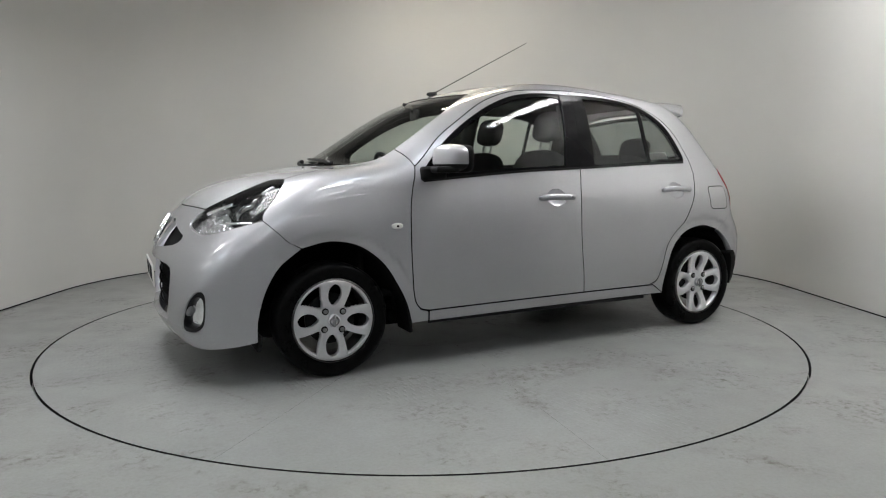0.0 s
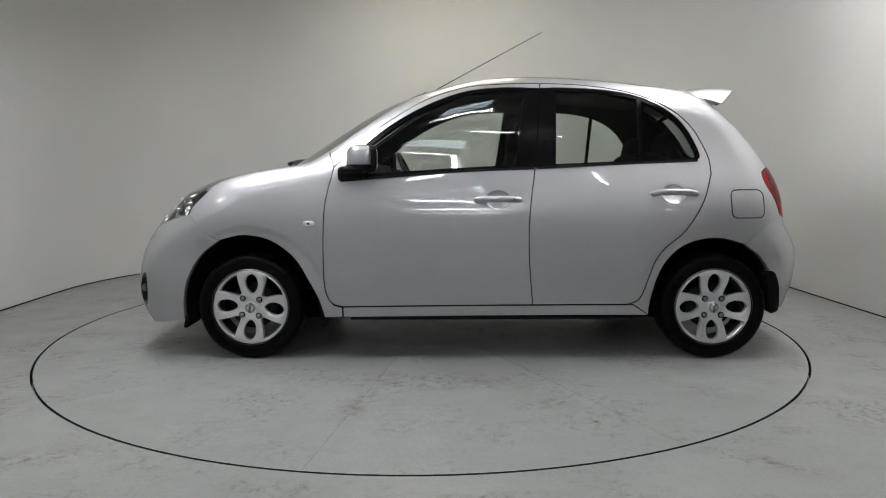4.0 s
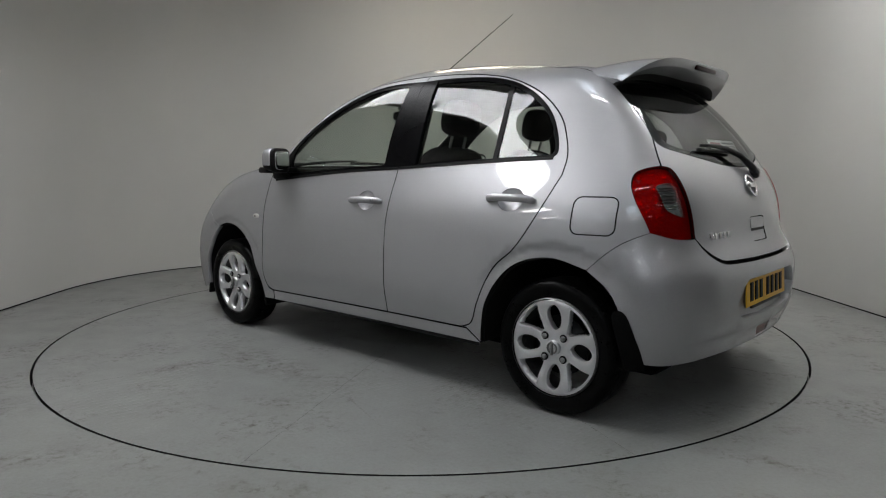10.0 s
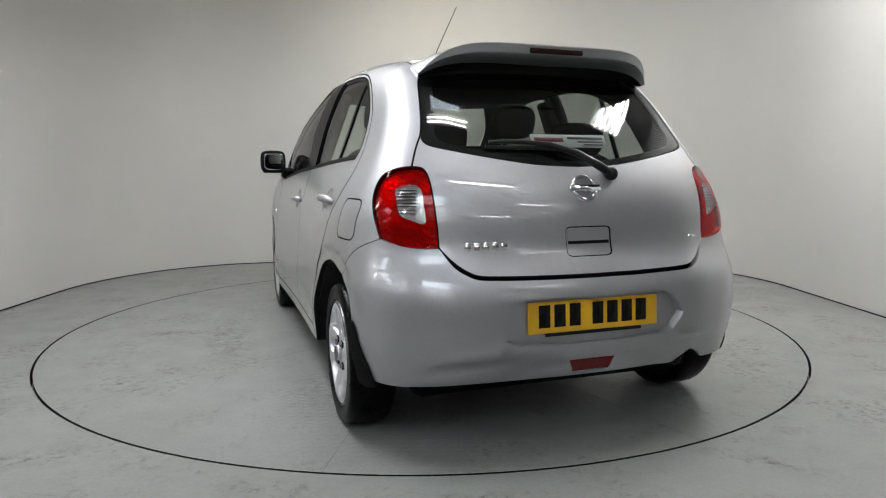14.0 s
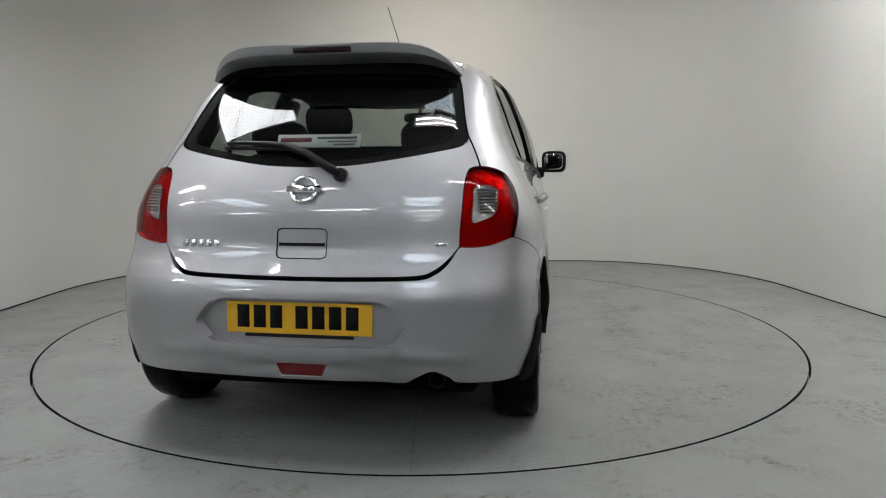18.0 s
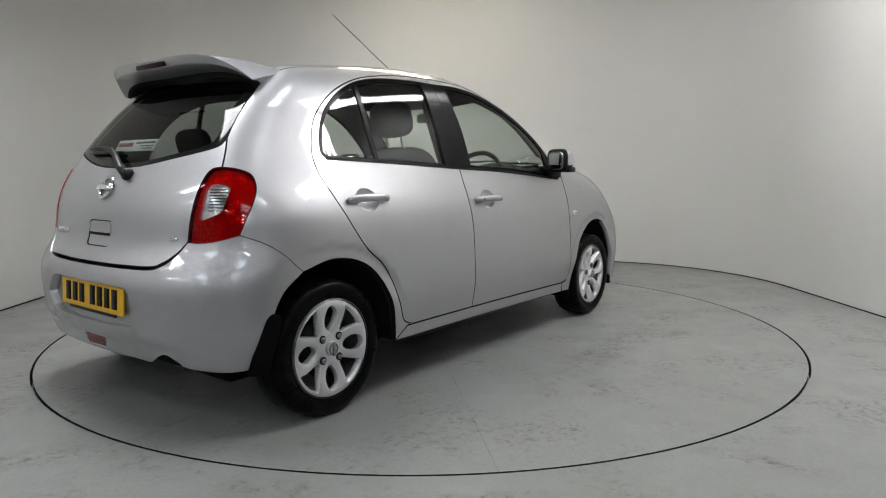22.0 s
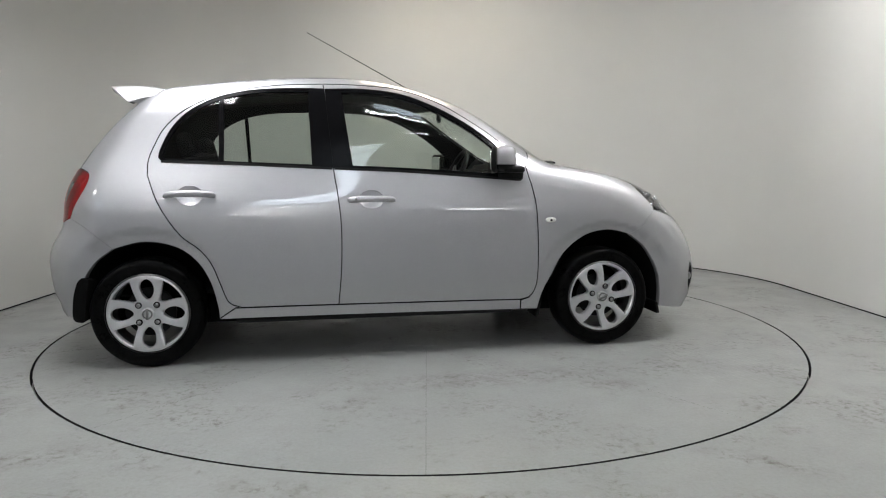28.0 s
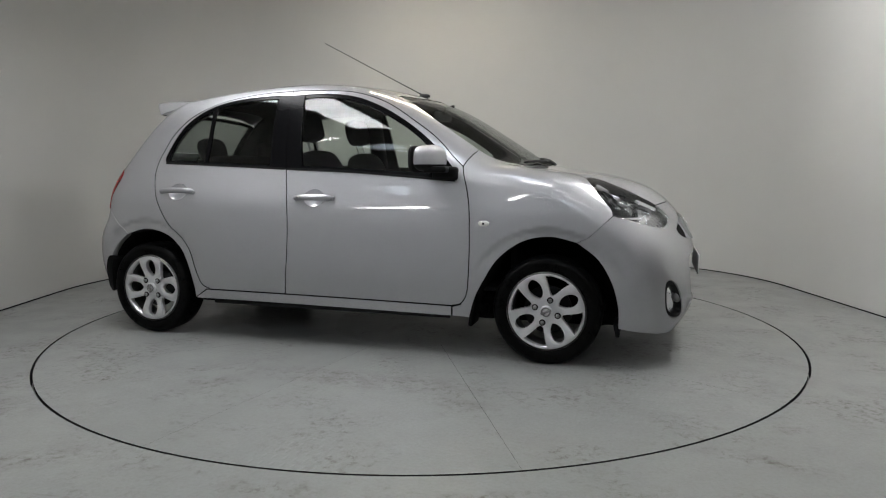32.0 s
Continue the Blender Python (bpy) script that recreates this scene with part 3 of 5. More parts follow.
def plate_of(outer, holes, h, height, m, thick):
    """A flat plate with openings, dished by height(r), as a mesh."""
    P, F = fill(np.array(outer), [np.array(q) for q in holes], h)
    brink = np.vstack([resample(np.array(q), 0.003) for q in holes])

    def rise(p):
        near = np.sqrt(((p[:, None, :] - brink[None]) ** 2).sum(2).min(1))
        return height(np.hypot(p[:, 0], p[:, 1])) - 0.0045 * np.clip(1 - near / 0.011, 0, 1) ** 1.5

    V = np.column_stack([P, rise(P)])
    e = 1.5e-3
    g = np.stack([(rise(P + d) - rise(P - d)) / (2 * e) for d in np.eye(2) * e], 1)
    N = np.column_stack([-g, np.ones(len(P))])
    N /= np.linalg.norm(N, axis=1)[:, None]
    V, F, N = rimmed(V, F, N, thick)
    R = np.array(m.to_3x3())
    return build("plate", V @ R.T + np.array(m.translation), F, N @ R.T)


# ---- car: shut lines and outlines, left flank ----
car = new("car")
tagged(car, "silver five-door hatchback car standing on the turntable", "car")

frame_front = bend([(0.772, 1.020), (0.713, 1.073), (0.608, 1.176), (0.457, 1.281), (0.272, 1.387), (0.087, 1.446), (-0.098, 1.464), (-0.329, 1.469)])
frame_rear = bend([(-0.329, 1.469), (-0.560, 1.459), (-0.776, 1.427), (-0.930, 1.376), (-1.053, 1.305), (-1.141, 1.216), (-1.187, 1.123), (-1.209, 1.053), (-1.209, 0.980)])
door_tail = bend([(-1.209, 0.980), (-1.160, 0.858), (-1.101, 0.754), (-1.035, 0.668), (-0.954, 0.602), (-0.898, 0.524), (-0.858, 0.423), (-0.822, 0.332), (-0.761, 0.302)])
door_foot_rear = bend([(-0.761, 0.302), (-0.268, 0.298)])
door_foot_front = bend([(-0.268, 0.298), (0.728, 0.289)])
door_nose = bend([(0.728, 0.289), (0.778, 0.304), (0.808, 0.345), (0.822, 0.424), (0.826, 0.608), (0.820, 0.790), (0.802, 0.900), (0.782, 0.970), (0.772, 1.020)])
split = bend([(-0.329, 1.469), (-0.320, 1.441), (-0.280, 1.011), (-0.262, 0.884), (-0.246, 0.705), (-0.250, 0.494), (-0.268, 0.298)])

front_hole = loop(
    bend([(0.741, 0.950), (0.153, 0.995), (-0.272, 1.013)]), bend([(-0.272, 1.013), (-0.311, 1.439)]),
    bend([(-0.311, 1.439), (-0.098, 1.441), (0.087, 1.419), (0.242, 1.366), (0.396, 1.287), (0.517, 1.207), (0.608, 1.131), (0.699, 1.034), (0.746, 0.968), (0.741, 0.950)]))
rear_hole = loop(
    bend([(-0.288, 1.013), (-0.756, 1.036), (-1.137, 1.050)]),
    bend([(-1.137, 1.050), (-1.159, 1.071), (-1.148, 1.123), (-1.109, 1.207), (-1.053, 1.278), (-0.961, 1.346), (-0.837, 1.400), (-0.683, 1.430), (-0.468, 1.442), (-0.327, 1.440)]),
    bend([(-0.327, 1.440), (-0.288, 1.013)]))
front_pane = loop(
    bend([(0.597, 0.985), (0.153, 1.013), (-0.178, 1.029)]), bend([(-0.178, 1.029), (-0.232, 1.421)]),
    bend([(-0.232, 1.421), (-0.098, 1.424), (0.077, 1.402), (0.229, 1.349), (0.377, 1.275), (0.496, 1.197), (0.591, 1.116)]), bend([(0.591, 1.116), (0.597, 0.985)]))
rear_pane = loop(
    bend([(-0.392, 1.034), (-0.838, 1.053)]), bend([(-0.838, 1.053), (-0.841, 1.382)]),
    bend([(-0.841, 1.382), (-0.685, 1.415), (-0.542, 1.424), (-0.404, 1.425)]), bend([(-0.404, 1.425), (-0.392, 1.034)]))
quarter_pane = loop(
    bend([(-0.864, 1.055), (-1.127, 1.065)]), bend([(-1.127, 1.065), (-1.140, 1.081), (-1.129, 1.123), (-1.094, 1.198), (-1.040, 1.265), (-0.953, 1.331), (-0.868, 1.372)]),
    bend([(-0.868, 1.372), (-0.864, 1.055)]))

screen_side = bend([(0.287, 0.453, 1.43), (0.5, 0.558, 1.30), (0.65, 0.592, 1.205), (0.81, 0.604, 1.096)])
screen_top = bend([(0.287, 0.453, 1.43), (0.36, 0.33, 1.45), (0.41, 0.18, 1.45), (0.425, 0.0, 1.45)])
screen_foot = bend([(0.81, 0.604, 1.096), (0.91, 0.6, 1.045), (1.0, 0.55, 1.03), (1.08, 0.4, 1.05), (1.125, 0.2, 1.05), (1.14, 0.0, 1.05)])
hood_tail = bend([(1.03, 0.53, 1.02), (1.115, 0.38, 1.03), (1.16, 0.2, 1.03), (1.175, 0.0, 1.03)])
hood_side = bend([(1.03, 0.53, 1.02), (1.1, 0.528, 1.006), (1.165, 0.54, 0.99), (1.28, 0.565, 0.965), (1.385, 0.58, 0.936)])
lamp_top = bend([(1.385, 0.58, 0.936), (1.41, 0.53, 0.94), (1.45, 0.508, 0.933), (1.53, 0.51, 0.908), (1.62, 0.495, 0.876), (1.69, 0.468, 0.848), (1.75, 0.43, 0.818)])
hood_nose = bend([(1.75, 0.43, 0.818), (1.785, 0.3, 0.825), (1.812, 0.15, 0.826), (1.82, 0.0, 0.826)])
lamp_tip = bend([(1.75, 0.43, 0.818), (1.802, 0.41, 0.775), (1.826, 0.43, 0.742), (1.813, 0.52, 0.719), (1.779, 0.602, 0.705), (1.695, 0.682, 0.716), (1.601, 0.733, 0.742), (1.535, 0.757, 0.762)])
lamp_tail = bend([(1.535, 0.757, 0.762), (1.527, 0.745, 0.795), (1.494, 0.732, 0.832), (1.449, 0.706, 0.873), (1.41, 0.655, 0.91), (1.385, 0.58, 0.936)])
wing_nose = bend([(1.535, 0.757, 0.762), (1.478, 0.710), (1.435, 0.669), (1.375, 0.638)])
arch_front_a = bend([(0.826, 0.229), (0.855, 0.329), (0.901, 0.422), (0.978, 0.545), (1.101, 0.637), (1.241, 0.665), (1.375, 0.638)])
arch_front_b = bend([(1.375, 0.638), (1.478, 0.556), (1.546, 0.445), (1.58, 0.316), (1.584, 0.21)])
pillar_foot = bend([(0.81, 0.604, 1.096), (0.772, 1.020)])

arch_rear_a = bend([(-0.873, 0.246), (-0.879, 0.316), (-0.908, 0.438), (-0.971, 0.545), (-1.071, 0.620), (-1.219, 0.648), (-1.372, 0.613)])
arch_rear_b = bend([(-1.372, 0.613), (-1.459, 0.547), (-1.512, 0.463), (-1.530, 0.366), (-1.538, 0.280)])
quarter_foot = bend([(-1.372, 0.613), (-1.459, 0.688), (-1.517, 0.730), (-1.585, 0.722, 0.764)])
lamp_out = bend([(-1.585, 0.722, 0.764), (-1.57, 0.735, 0.81), (-1.533, 0.742, 0.885), (-1.51, 0.736, 0.95), (-1.512, 0.712, 1.0), (-1.545, 0.67, 1.02), (-1.578, 0.612, 1.023)])
lamp_in = bend([(-1.578, 0.612, 1.023), (-1.603, 0.572, 1.008), (-1.63, 0.557, 0.945), (-1.66, 0.546, 0.81), (-1.67, 0.543, 0.733)])
lamp_foot = bend([(-1.67, 0.543, 0.733), (-1.656, 0.591, 0.732), (-1.629, 0.657, 0.742), (-1.585, 0.722, 0.764)])
gate_shoulder = bend([(-1.578, 0.612, 1.023), (-1.561, 0.6, 1.065), (-1.542, 0.583, 1.106), (-1.524, 0.563, 1.141)])
gate_up = bend([(-1.524, 0.563, 1.141), (-1.486, 0.548, 1.2), (-1.424, 0.533, 1.279), (-1.362, 0.519, 1.339), (-1.318, 0.505, 1.375)])
gate_foot = bend([(-1.67, 0.543, 0.733), (-1.689, 0.506, 0.682), (-1.715, 0.462, 0.644), (-1.74, 0.4, 0.628), (-1.765, 0.2, 0.624), (-1.772, 0.0, 0.623)])
glass_foot = bend([(-1.524, 0.563, 1.141), (-1.55, 0.551, 1.11), (-1.577, 0.498, 1.089), (-1.623, 0.351, 1.059), (-1.657, 0.17, 1.031), (-1.667, 0.0, 1.023)])
roof_tail = bend([(-1.318, 0.505, 1.375), (-1.2, 0.488, 1.42), (-1.16, 0.3, 1.46), (-1.155, 0.0, 1.47)])
roof_edge = bend([(-1.318, 0.505, 1.375), (-1.15, 0.488, 1.43), (-0.8, 0.492, 1.46), (-0.4, 0.492, 1.48), (0.0, 0.485, 1.48), (0.287, 0.453, 1.43)])
bumper_foot = bend([(-1.538, 0.280), (-1.63, 0.69, 0.262), (-1.72, 0.455, 0.27), (-1.755, 0.25, 0.274), (-1.765, 0.0, 0.273)])
chin = bend([(1.584, 0.21), (1.68, 0.70, 0.205), (1.80, 0.56, 0.205), (1.89, 0.3, 0.2), (1.915, 0.0, 0.2)])


def ring(pts, y=1, sharp=False):
    """A closed smooth outline; y=-1 on the right flank."""
    p = np.array([on_side(*q) if len(q) == 2 else q for q in pts], float) * (1, y, 1)
    if sharp:
        return p
    e = [p[(i + k) % len(p)] for i in range(len(p)) for k in (-1, 0, 1, 2)]
    out = []
    for i in range(0, len(e), 4):
        t = np.linspace(0, 1, 6, endpoint=False)[:, None]
        a, b, c, d = e[i:i + 4]
        out.append(0.5 * (2 * b + (c - a) * t + (2 * a - 5 * b + 4 * c - d) * t**2 + (3 * b - a - 3 * c + d) * t**3))
    return np.vstack(out)


def soft_box(x0, x1, z0, z1, r=0.02):
    """A rounded rectangle on the flank."""
    pts = []
    for cx, cz, a0 in ((x1 - r, z1 - r, 0), (x0 + r, z1 - r, 90), (x0 + r, z0 + r, 180), (x1 - r, z0 + r, 270)):
        for k in range(5):
            a = radians(a0 + 22.5 * k)
            pts.append(on_side(cx + r * math.cos(a), cz + r * math.sin(a)))
    return np.array(pts)


# ---- car: body panels ----
def cup_ring(x, z):
    return np.array([on_side(x + 0.062 * math.cos(a), z + 0.002 + 0.046 * math.sin(a)) for a in np.linspace(0, 2 * math.pi, 28, endpoint=False)])


HANDLE_F, HANDLE_R = (-0.085, 0.846), (-0.999, 0.874)
front_doors = both("front_door", panel("front_door", ROUND, loop(frame_front, split, door_foot_front, door_nose), [front_hole, cup_ring(*HANDLE_F)]), PAINT, car)
rear_doors = both("rear_door", panel("rear_door", ROUND, loop(frame_rear, door_tail, door_foot_rear, split[::-1]), [rear_hole, cup_ring(*HANDLE_R)]), PAINT, car)
both("window_trim", panel("window_trim", ROUND, front_hole, [front_pane], h=0.03, gap=0.001, off=-0.004, rim=0.012), TRIM, front_doors, "black window surround and mirror base")
both("window_trim", panel("window_trim", ROUND, rear_hole, [rear_pane, quarter_pane], h=0.03, gap=0.001, off=-0.004, rim=0.012), TRIM, rear_doors, "black window surround and pillar cover")
for name, pane, doors in (("window_pane", front_pane, front_doors), ("window_pane", rear_pane, rear_doors), ("quarter_pane", quarter_pane, rear_doors)):
    for ob in both(name, panel(name, ROUND, pane, h=0.05, gap=-0.004, off=-0.008, rim=0), GLASS, doors, "lightly tinted side glass"):
        ob.visible_shadow = False

fuel = soft_box(-1.475, -1.297, 0.751, 0.895, 0.03)
sides = both("body_side", panel("body_side", ROUND, loop(
    frame_front, frame_rear, door_tail, bend([(-0.761, 0.302), (-0.792, 0.301)]), bend([(-0.792, 0.301), (-0.873, 0.246)]), arch_rear_a, quarter_foot,
    lamp_out, gate_shoulder, gate_up, roof_edge, screen_side, pillar_foot), [fuel], h=0.022), PAINT, car)
part("fuel_flap", panel("fuel_flap", ROUND, fuel, gap=0.0025), PAINT, sides[0])
part("quarter_skin", panel("quarter_skin", ROUND, fuel * (1, -1, 1), gap=-0.004), PAINT, sides[1])
both("sill", panel("sill", ROUND, loop(bend([(0.728, 0.286), (-0.792, 0.299)]), bend([(-0.792, 0.299), (-0.874, 0.245)]), bend([(-0.874, 0.245), (0.727, 0.232)]), bend([(0.727, 0.232), (0.728, 0.283)])), gap=0.0016), PAINT, car)
both("front_wing", panel("front_wing", ROUND, loop(
    bend([(0.732, 0.284), (0.783, 0.300)]), door_nose[8:], pillar_foot[::-1], screen_foot[:14], hood_side, lamp_tail[::-1], wing_nose, arch_front_a[::-1], bend([(0.826, 0.229), (0.731, 0.232)]), bend([(0.731, 0.232), (0.732, 0.284)])), h=0.02), PAINT, car)
part("roof", panel("roof", ROUND, loop(roof_edge, screen_top, flip(screen_top), flip(roof_edge), flip(roof_tail)[::-1], roof_tail[::-1]), h=0.04, gap=0.0012), PAINT, car)
part("bonnet", panel("bonnet", ROUND, loop(hood_side, lamp_top, hood_nose, flip(hood_nose), flip(lamp_top), flip(hood_side), flip(hood_tail)[::-1], hood_tail[::-1])), PAINT, car)
screen = part("windscreen", panel("windscreen", ROUND, loop(screen_side, screen_foot, flip(screen_foot), flip(screen_side), flip(screen_top)[::-1], screen_top[::-1]), h=0.05, gap=0.006, off=-0.003, rim=0), GLASS, car, "clear laminated windscreen")
screen.visible_shadow = False
def at_nose(y, z):
    return cast(np.array([[1.0, y, z]]), np.array([[1.0, 0, 0]]), 1.5)[0]


def at_tail(y, z):
    return cast(np.array([[-0.9, y, z]]), np.array([[-1.0, 0, 0]]), 1.5)[0]


def even(pts):
    """A left half outline (y, z) made whole."""
    return list(pts) + [(-y, z) for y, z in reversed(pts)]


# ---- car: nose ----
mouth = np.array([at_nose(*q) for q in even([(0.10, 0.757), (0.19, 0.75), (0.23, 0.738), (0.43, 0.688), (0.44, 0.672), (0.425, 0.657), (0.38, 0.642), (0.24, 0.624), (0.10, 0.616)])])
scoop = np.array([at_nose(*q) for q in even([(0.2, 0.556), (0.40, 0.55), (0.455, 0.54), (0.48, 0.515), (0.485, 0.47), (0.465, 0.37), (0.44, 0.31), (0.405, 0.285), (0.2, 0.272)])])
fog_pts = [(1.85, 0.585, 0.277), (1.838, 0.608, 0.351), (1.814, 0.64, 0.421), (1.78, 0.672, 0.457), (1.752, 0.69, 0.437), (1.755, 0.684, 0.342), (1.769, 0.661, 0.294), (1.805, 0.625, 0.272)]
fog = ring(fog_pts)
wing_lap = wing_nose - (0.0024, 0, 0)
front_bumper = part("front_bumper", panel("front_bumper", FRONT, loop(
    hood_nose[::-1], lamp_tip, wing_lap, arch_front_b, chin, flip(chin), flip(arch_front_b), flip(wing_lap), flip(lamp_tip), flip(hood_nose[::-1])),
    [mouth, scoop, fog, fog * (1, -1, 1)], h=0.03, gap=0.0016, rim=0.03), PAINT, car)
grille = part("grille", panel("grille", FRONT, mouth, h=0.03, gap=-0.006, off=-0.03, rim=0), GAP, front_bumper, "black upper grille with a chrome V")
part("lower_grille", panel("lower_grille", FRONT, scoop, h=0.04, gap=-0.006, off=-0.06, rim=0), GAP, front_bumper, "black lower air intake")
for k in range(5):
    z = 0.318 + 0.048 * k
    part("grille_slat", tube([Vector(at_nose(y, z)) - Vector((0.05, 0, 0)) for y in np.linspace(-0.45, 0.45, 25)], 0.0045, 6), GAP, front_bumper)


def ribbon(pts, w, off, chart, thick=0.008):
    """A raised strip of width w along points of the skin."""
    p = np.array(pts)
    uv = chart.flat(p)
    t = np.gradient(uv, axis=0)
    n = np.stack([-t[:, 1], t[:, 0]], 1) / np.linalg.norm(t, axis=1)[:, None]
    P, F = fill(np.vstack([uv + n * w / 2, (uv - n * w / 2)[::-1]]), [], w)
    V = chart.skin(P)
    N = normals_at(V)
    if np.sum(np.cross(V[F[:, 1]] - V[F[:, 0]], V[F[:, 2]] - V[F[:, 0]]) * N[F[:, 0]]) < 0:
        F = F[:, ::-1]
    return build("strip", *rimmed(V + N * off, F, N, thick))


both("chrome_bar", ribbon([at_nose(0.2 - 0.07 * k / 8, 0.75 - 0.128 * k / 8) for k in range(9)], 0.026, 0.008, FRONT, 0.03), CHROME, grille, "chrome V bar of the grille")


def emblem(scale=1.0):
    """A plain ring crossed by a bar, facing up."""
    bm = bmesh.new()
    r, s = 0.043 * scale, 0.0075 * scale
    rows = []
    for i in range(40):
        a = 2 * math.pi * i / 40
        rows.append([bm.verts.new(((r + s * math.cos(b)) * math.cos(a), (r + s * math.cos(b)) * math.sin(a), s * 0.8 * math.sin(b))) for b in [2 * math.pi * k / 8 for k in range(8)]])
    for i in range(40):
        for k in range(8):
            bm.faces.new((rows[i][k], rows[(i + 1) % 40][k], rows[(i + 1) % 40][(k + 1) % 8], rows[i][(k + 1) % 8]))
    bmesh.ops.create_cube(bm, size=1, matrix=Matrix.Translation((0, 0, 0.002)) @ Matrix.Diagonal((0.115 * scale, 0.022 * scale, 0.012 * scale, 1)))
    return smooth_all(bm, True)


def seat_on(chart_point, tilt_x=0.0):
    n = Vector(normals_at(np.array([chart_point]))[0])
    q = n.to_track_quat("Z", "Y").to_matrix()
    z = n
    x = Vector((0, 0, 1)).cross(z).normalized()
    y = z.cross(x)
    m = Matrix((x, y, z)).transposed().to_4x4()
    return Matrix.Translation(Vector(chart_point)) @ m


bm = emblem(1.15)
bmesh.ops.transform(bm, matrix=seat_on(at_nose(0, 0.69)), verts=bm.verts)
part("emblem", bm, CHROME, grille, "round chrome emblem with a cross bar")

# front number plate, its writing as plain bars
m = seat_on(at_nose(0, 0.478)) @ Matrix.Rotation(radians(6), 4, "X") @ Matrix.Translation((0, 0, 0.004))
bm = block((0.52, 0.111, 0.006), (0, 0, 0), 0.003)
bmesh.ops.transform(bm, matrix=m, verts=bm.verts)
front_plate = part("number_plate", bm, PLATE_WHITE, front_bumper, "white number plate with dark bars")
for k in range(7):
    bm = block((0.036, 0.074, 0.001), (-0.185 + 0.055 * k + (0.03 if k > 2 else 0), 0, 0.0036), 0)
    bmesh.ops.transform(bm, matrix=m, verts=bm.verts)
    part("bar", bm, BLACK, front_plate)

fog_in = ring([(x, y + (0.637 - y) * 0.28, z + (0.362 - z) * 0.24) for x, y, z in fog_pts])
bezels = both("fog_lamp", panel("fog_lamp", FRONT, fog, [fog_in], h=0.02, gap=0.001, off=-0.004, rim=0.03), DARK, front_bumper, "fog lamp in a black bezel with a chrome surround")
both("chrome_surround", panel("chrome_surround", FRONT, fog_in, h=0.03, gap=-0.003, off=-0.03, rim=0), CHROME, bezels)
fog_m = seat_on(at_nose(0.638, 0.365))
bulb = lathe([(0.0005, 0.004), (0.018, 0.001), (0.03, -0.006), (0.034, -0.02)], 24, fog_m @ Matrix.Translation((0, 0, -0.008)))
both("fog_lens", bulb, STEEL, bezels)

# headlamps
lamp = loop(lamp_top, lamp_tip, lamp_tail)
lamp_mid = lamp.mean(0)
heads = both("headlamp", panel("headlamp", HEADLAMP, lamp, h=0.03, gap=-0.004, off=-0.055, rim=0), LAMP_BLACK, car, "swept-back headlamp with clear lens and chrome reflectors")
edge = lamp + (lamp_mid - lamp) * 0.035
both("lamp_frame", panel("lamp_frame", HEADLAMP, lamp, [edge], h=0.02, gap=0.0025, off=-0.006, rim=0.045), LAMP_BLACK, heads, "black inner edge of the headlamp")
both("lamp_lip", ribbon(lamp_tip[2:], 0.015, -0.004, HEADLAMP, 0.012), CHROME, heads, "chrome lower lip of the headlamp")
for ob in both("lamp_lens", panel("lamp_lens", HEADLAMP, lamp, h=0.03, gap=0.002, off=0.0, rim=0.006), CLEAR, heads, "clear polycarbonate lens"):
    ob.visible_shadow = False

tray = lamp[lamp[:, 0] > 1.655]
tray = tray + (tray.mean(0) - tray) * 0.03
both("reflector_tray", panel("reflector_tray", HEADLAMP, tray, h=0.02, gap=0, off=-0.04, rim=0), SILVERED, heads, "silvered tray round the front reflector")


def bowl(r, depth):
    """A reflector: a hollow dish with a small dome in the middle."""
    prof = [(r, 0.0), (r * 1.06, -0.004), (r * 1.06, -depth), (r * 0.3, -depth), (0.0005, -depth * 0.98)]
    inner = [(r, 0.0), (r * 0.93, -depth * 0.3), (r * 0.75, -depth * 0.6), (r * 0.45, -depth * 0.85), (r * 0.24, -depth * 0.9), (r * 0.22, -depth * 0.55), (r * 0.12, -depth * 0.4), (0.0005, -depth * 0.38)]
    bm = bmesh.new()
    rings = [[bm.verts.new((a * math.cos(2 * math.pi * k / 28), a * math.sin(2 * math.pi * k / 28), z)) for k in range(28)] for a, z in inner]
    for a, b in zip(rings, rings[1:]):
        for k in range(28):
            bm.faces.new((a[k], a[(k + 1) % 28], b[(k + 1) % 28], b[k]))
    return smooth_all(bm)


for (x, y, z), r, aim in (((1.685, 0.575, 0.768), 0.058, (0.85, 0.45, 0.25)), ((1.585, 0.645, 0.808), 0.067, (0.75, 0.6, 0.3)), ((1.488, 0.66, 0.853), 0.045, (0.6, 0.7, 0.4))):
    bm = bowl(r, r * 0.9)
    bmesh.ops.transform(bm, matrix=Matrix.Translation((x, y, z)) @ Vector(aim).to_track_quat("Z", "Y").to_matrix().to_4x4(), verts=bm.verts)
    both("reflector", bm, CHROME, heads, "chrome reflector bowl")
both("inner_trim", block((0.045, 0.012, 0.115), (1.535, 0.67, 0.815), 0.005, 2, Matrix.Rotation(radians(35), 4, "Z") @ Matrix.Rotation(radians(20), 4, "Y")), BEZEL, heads)
both("inner_trim", block((0.16, 0.014, 0.02), (1.69, 0.545, 0.815), 0.005, 2, Matrix.Rotation(radians(-48), 4, "Z") @ Matrix.Rotation(radians(18), 4, "Y")), CHROME, heads)
both("inner_trim", block((0.13, 0.014, 0.016), (1.62, 0.665, 0.752), 0.005, 2, Matrix.Rotation(radians(-42), 4, "Z")), CHROME, heads)
amber = block((0.07, 0.02, 0.025), (1.475, 0.61, 0.9), 0.008, 2, Matrix.Rotation(radians(30), 4, "Y"))
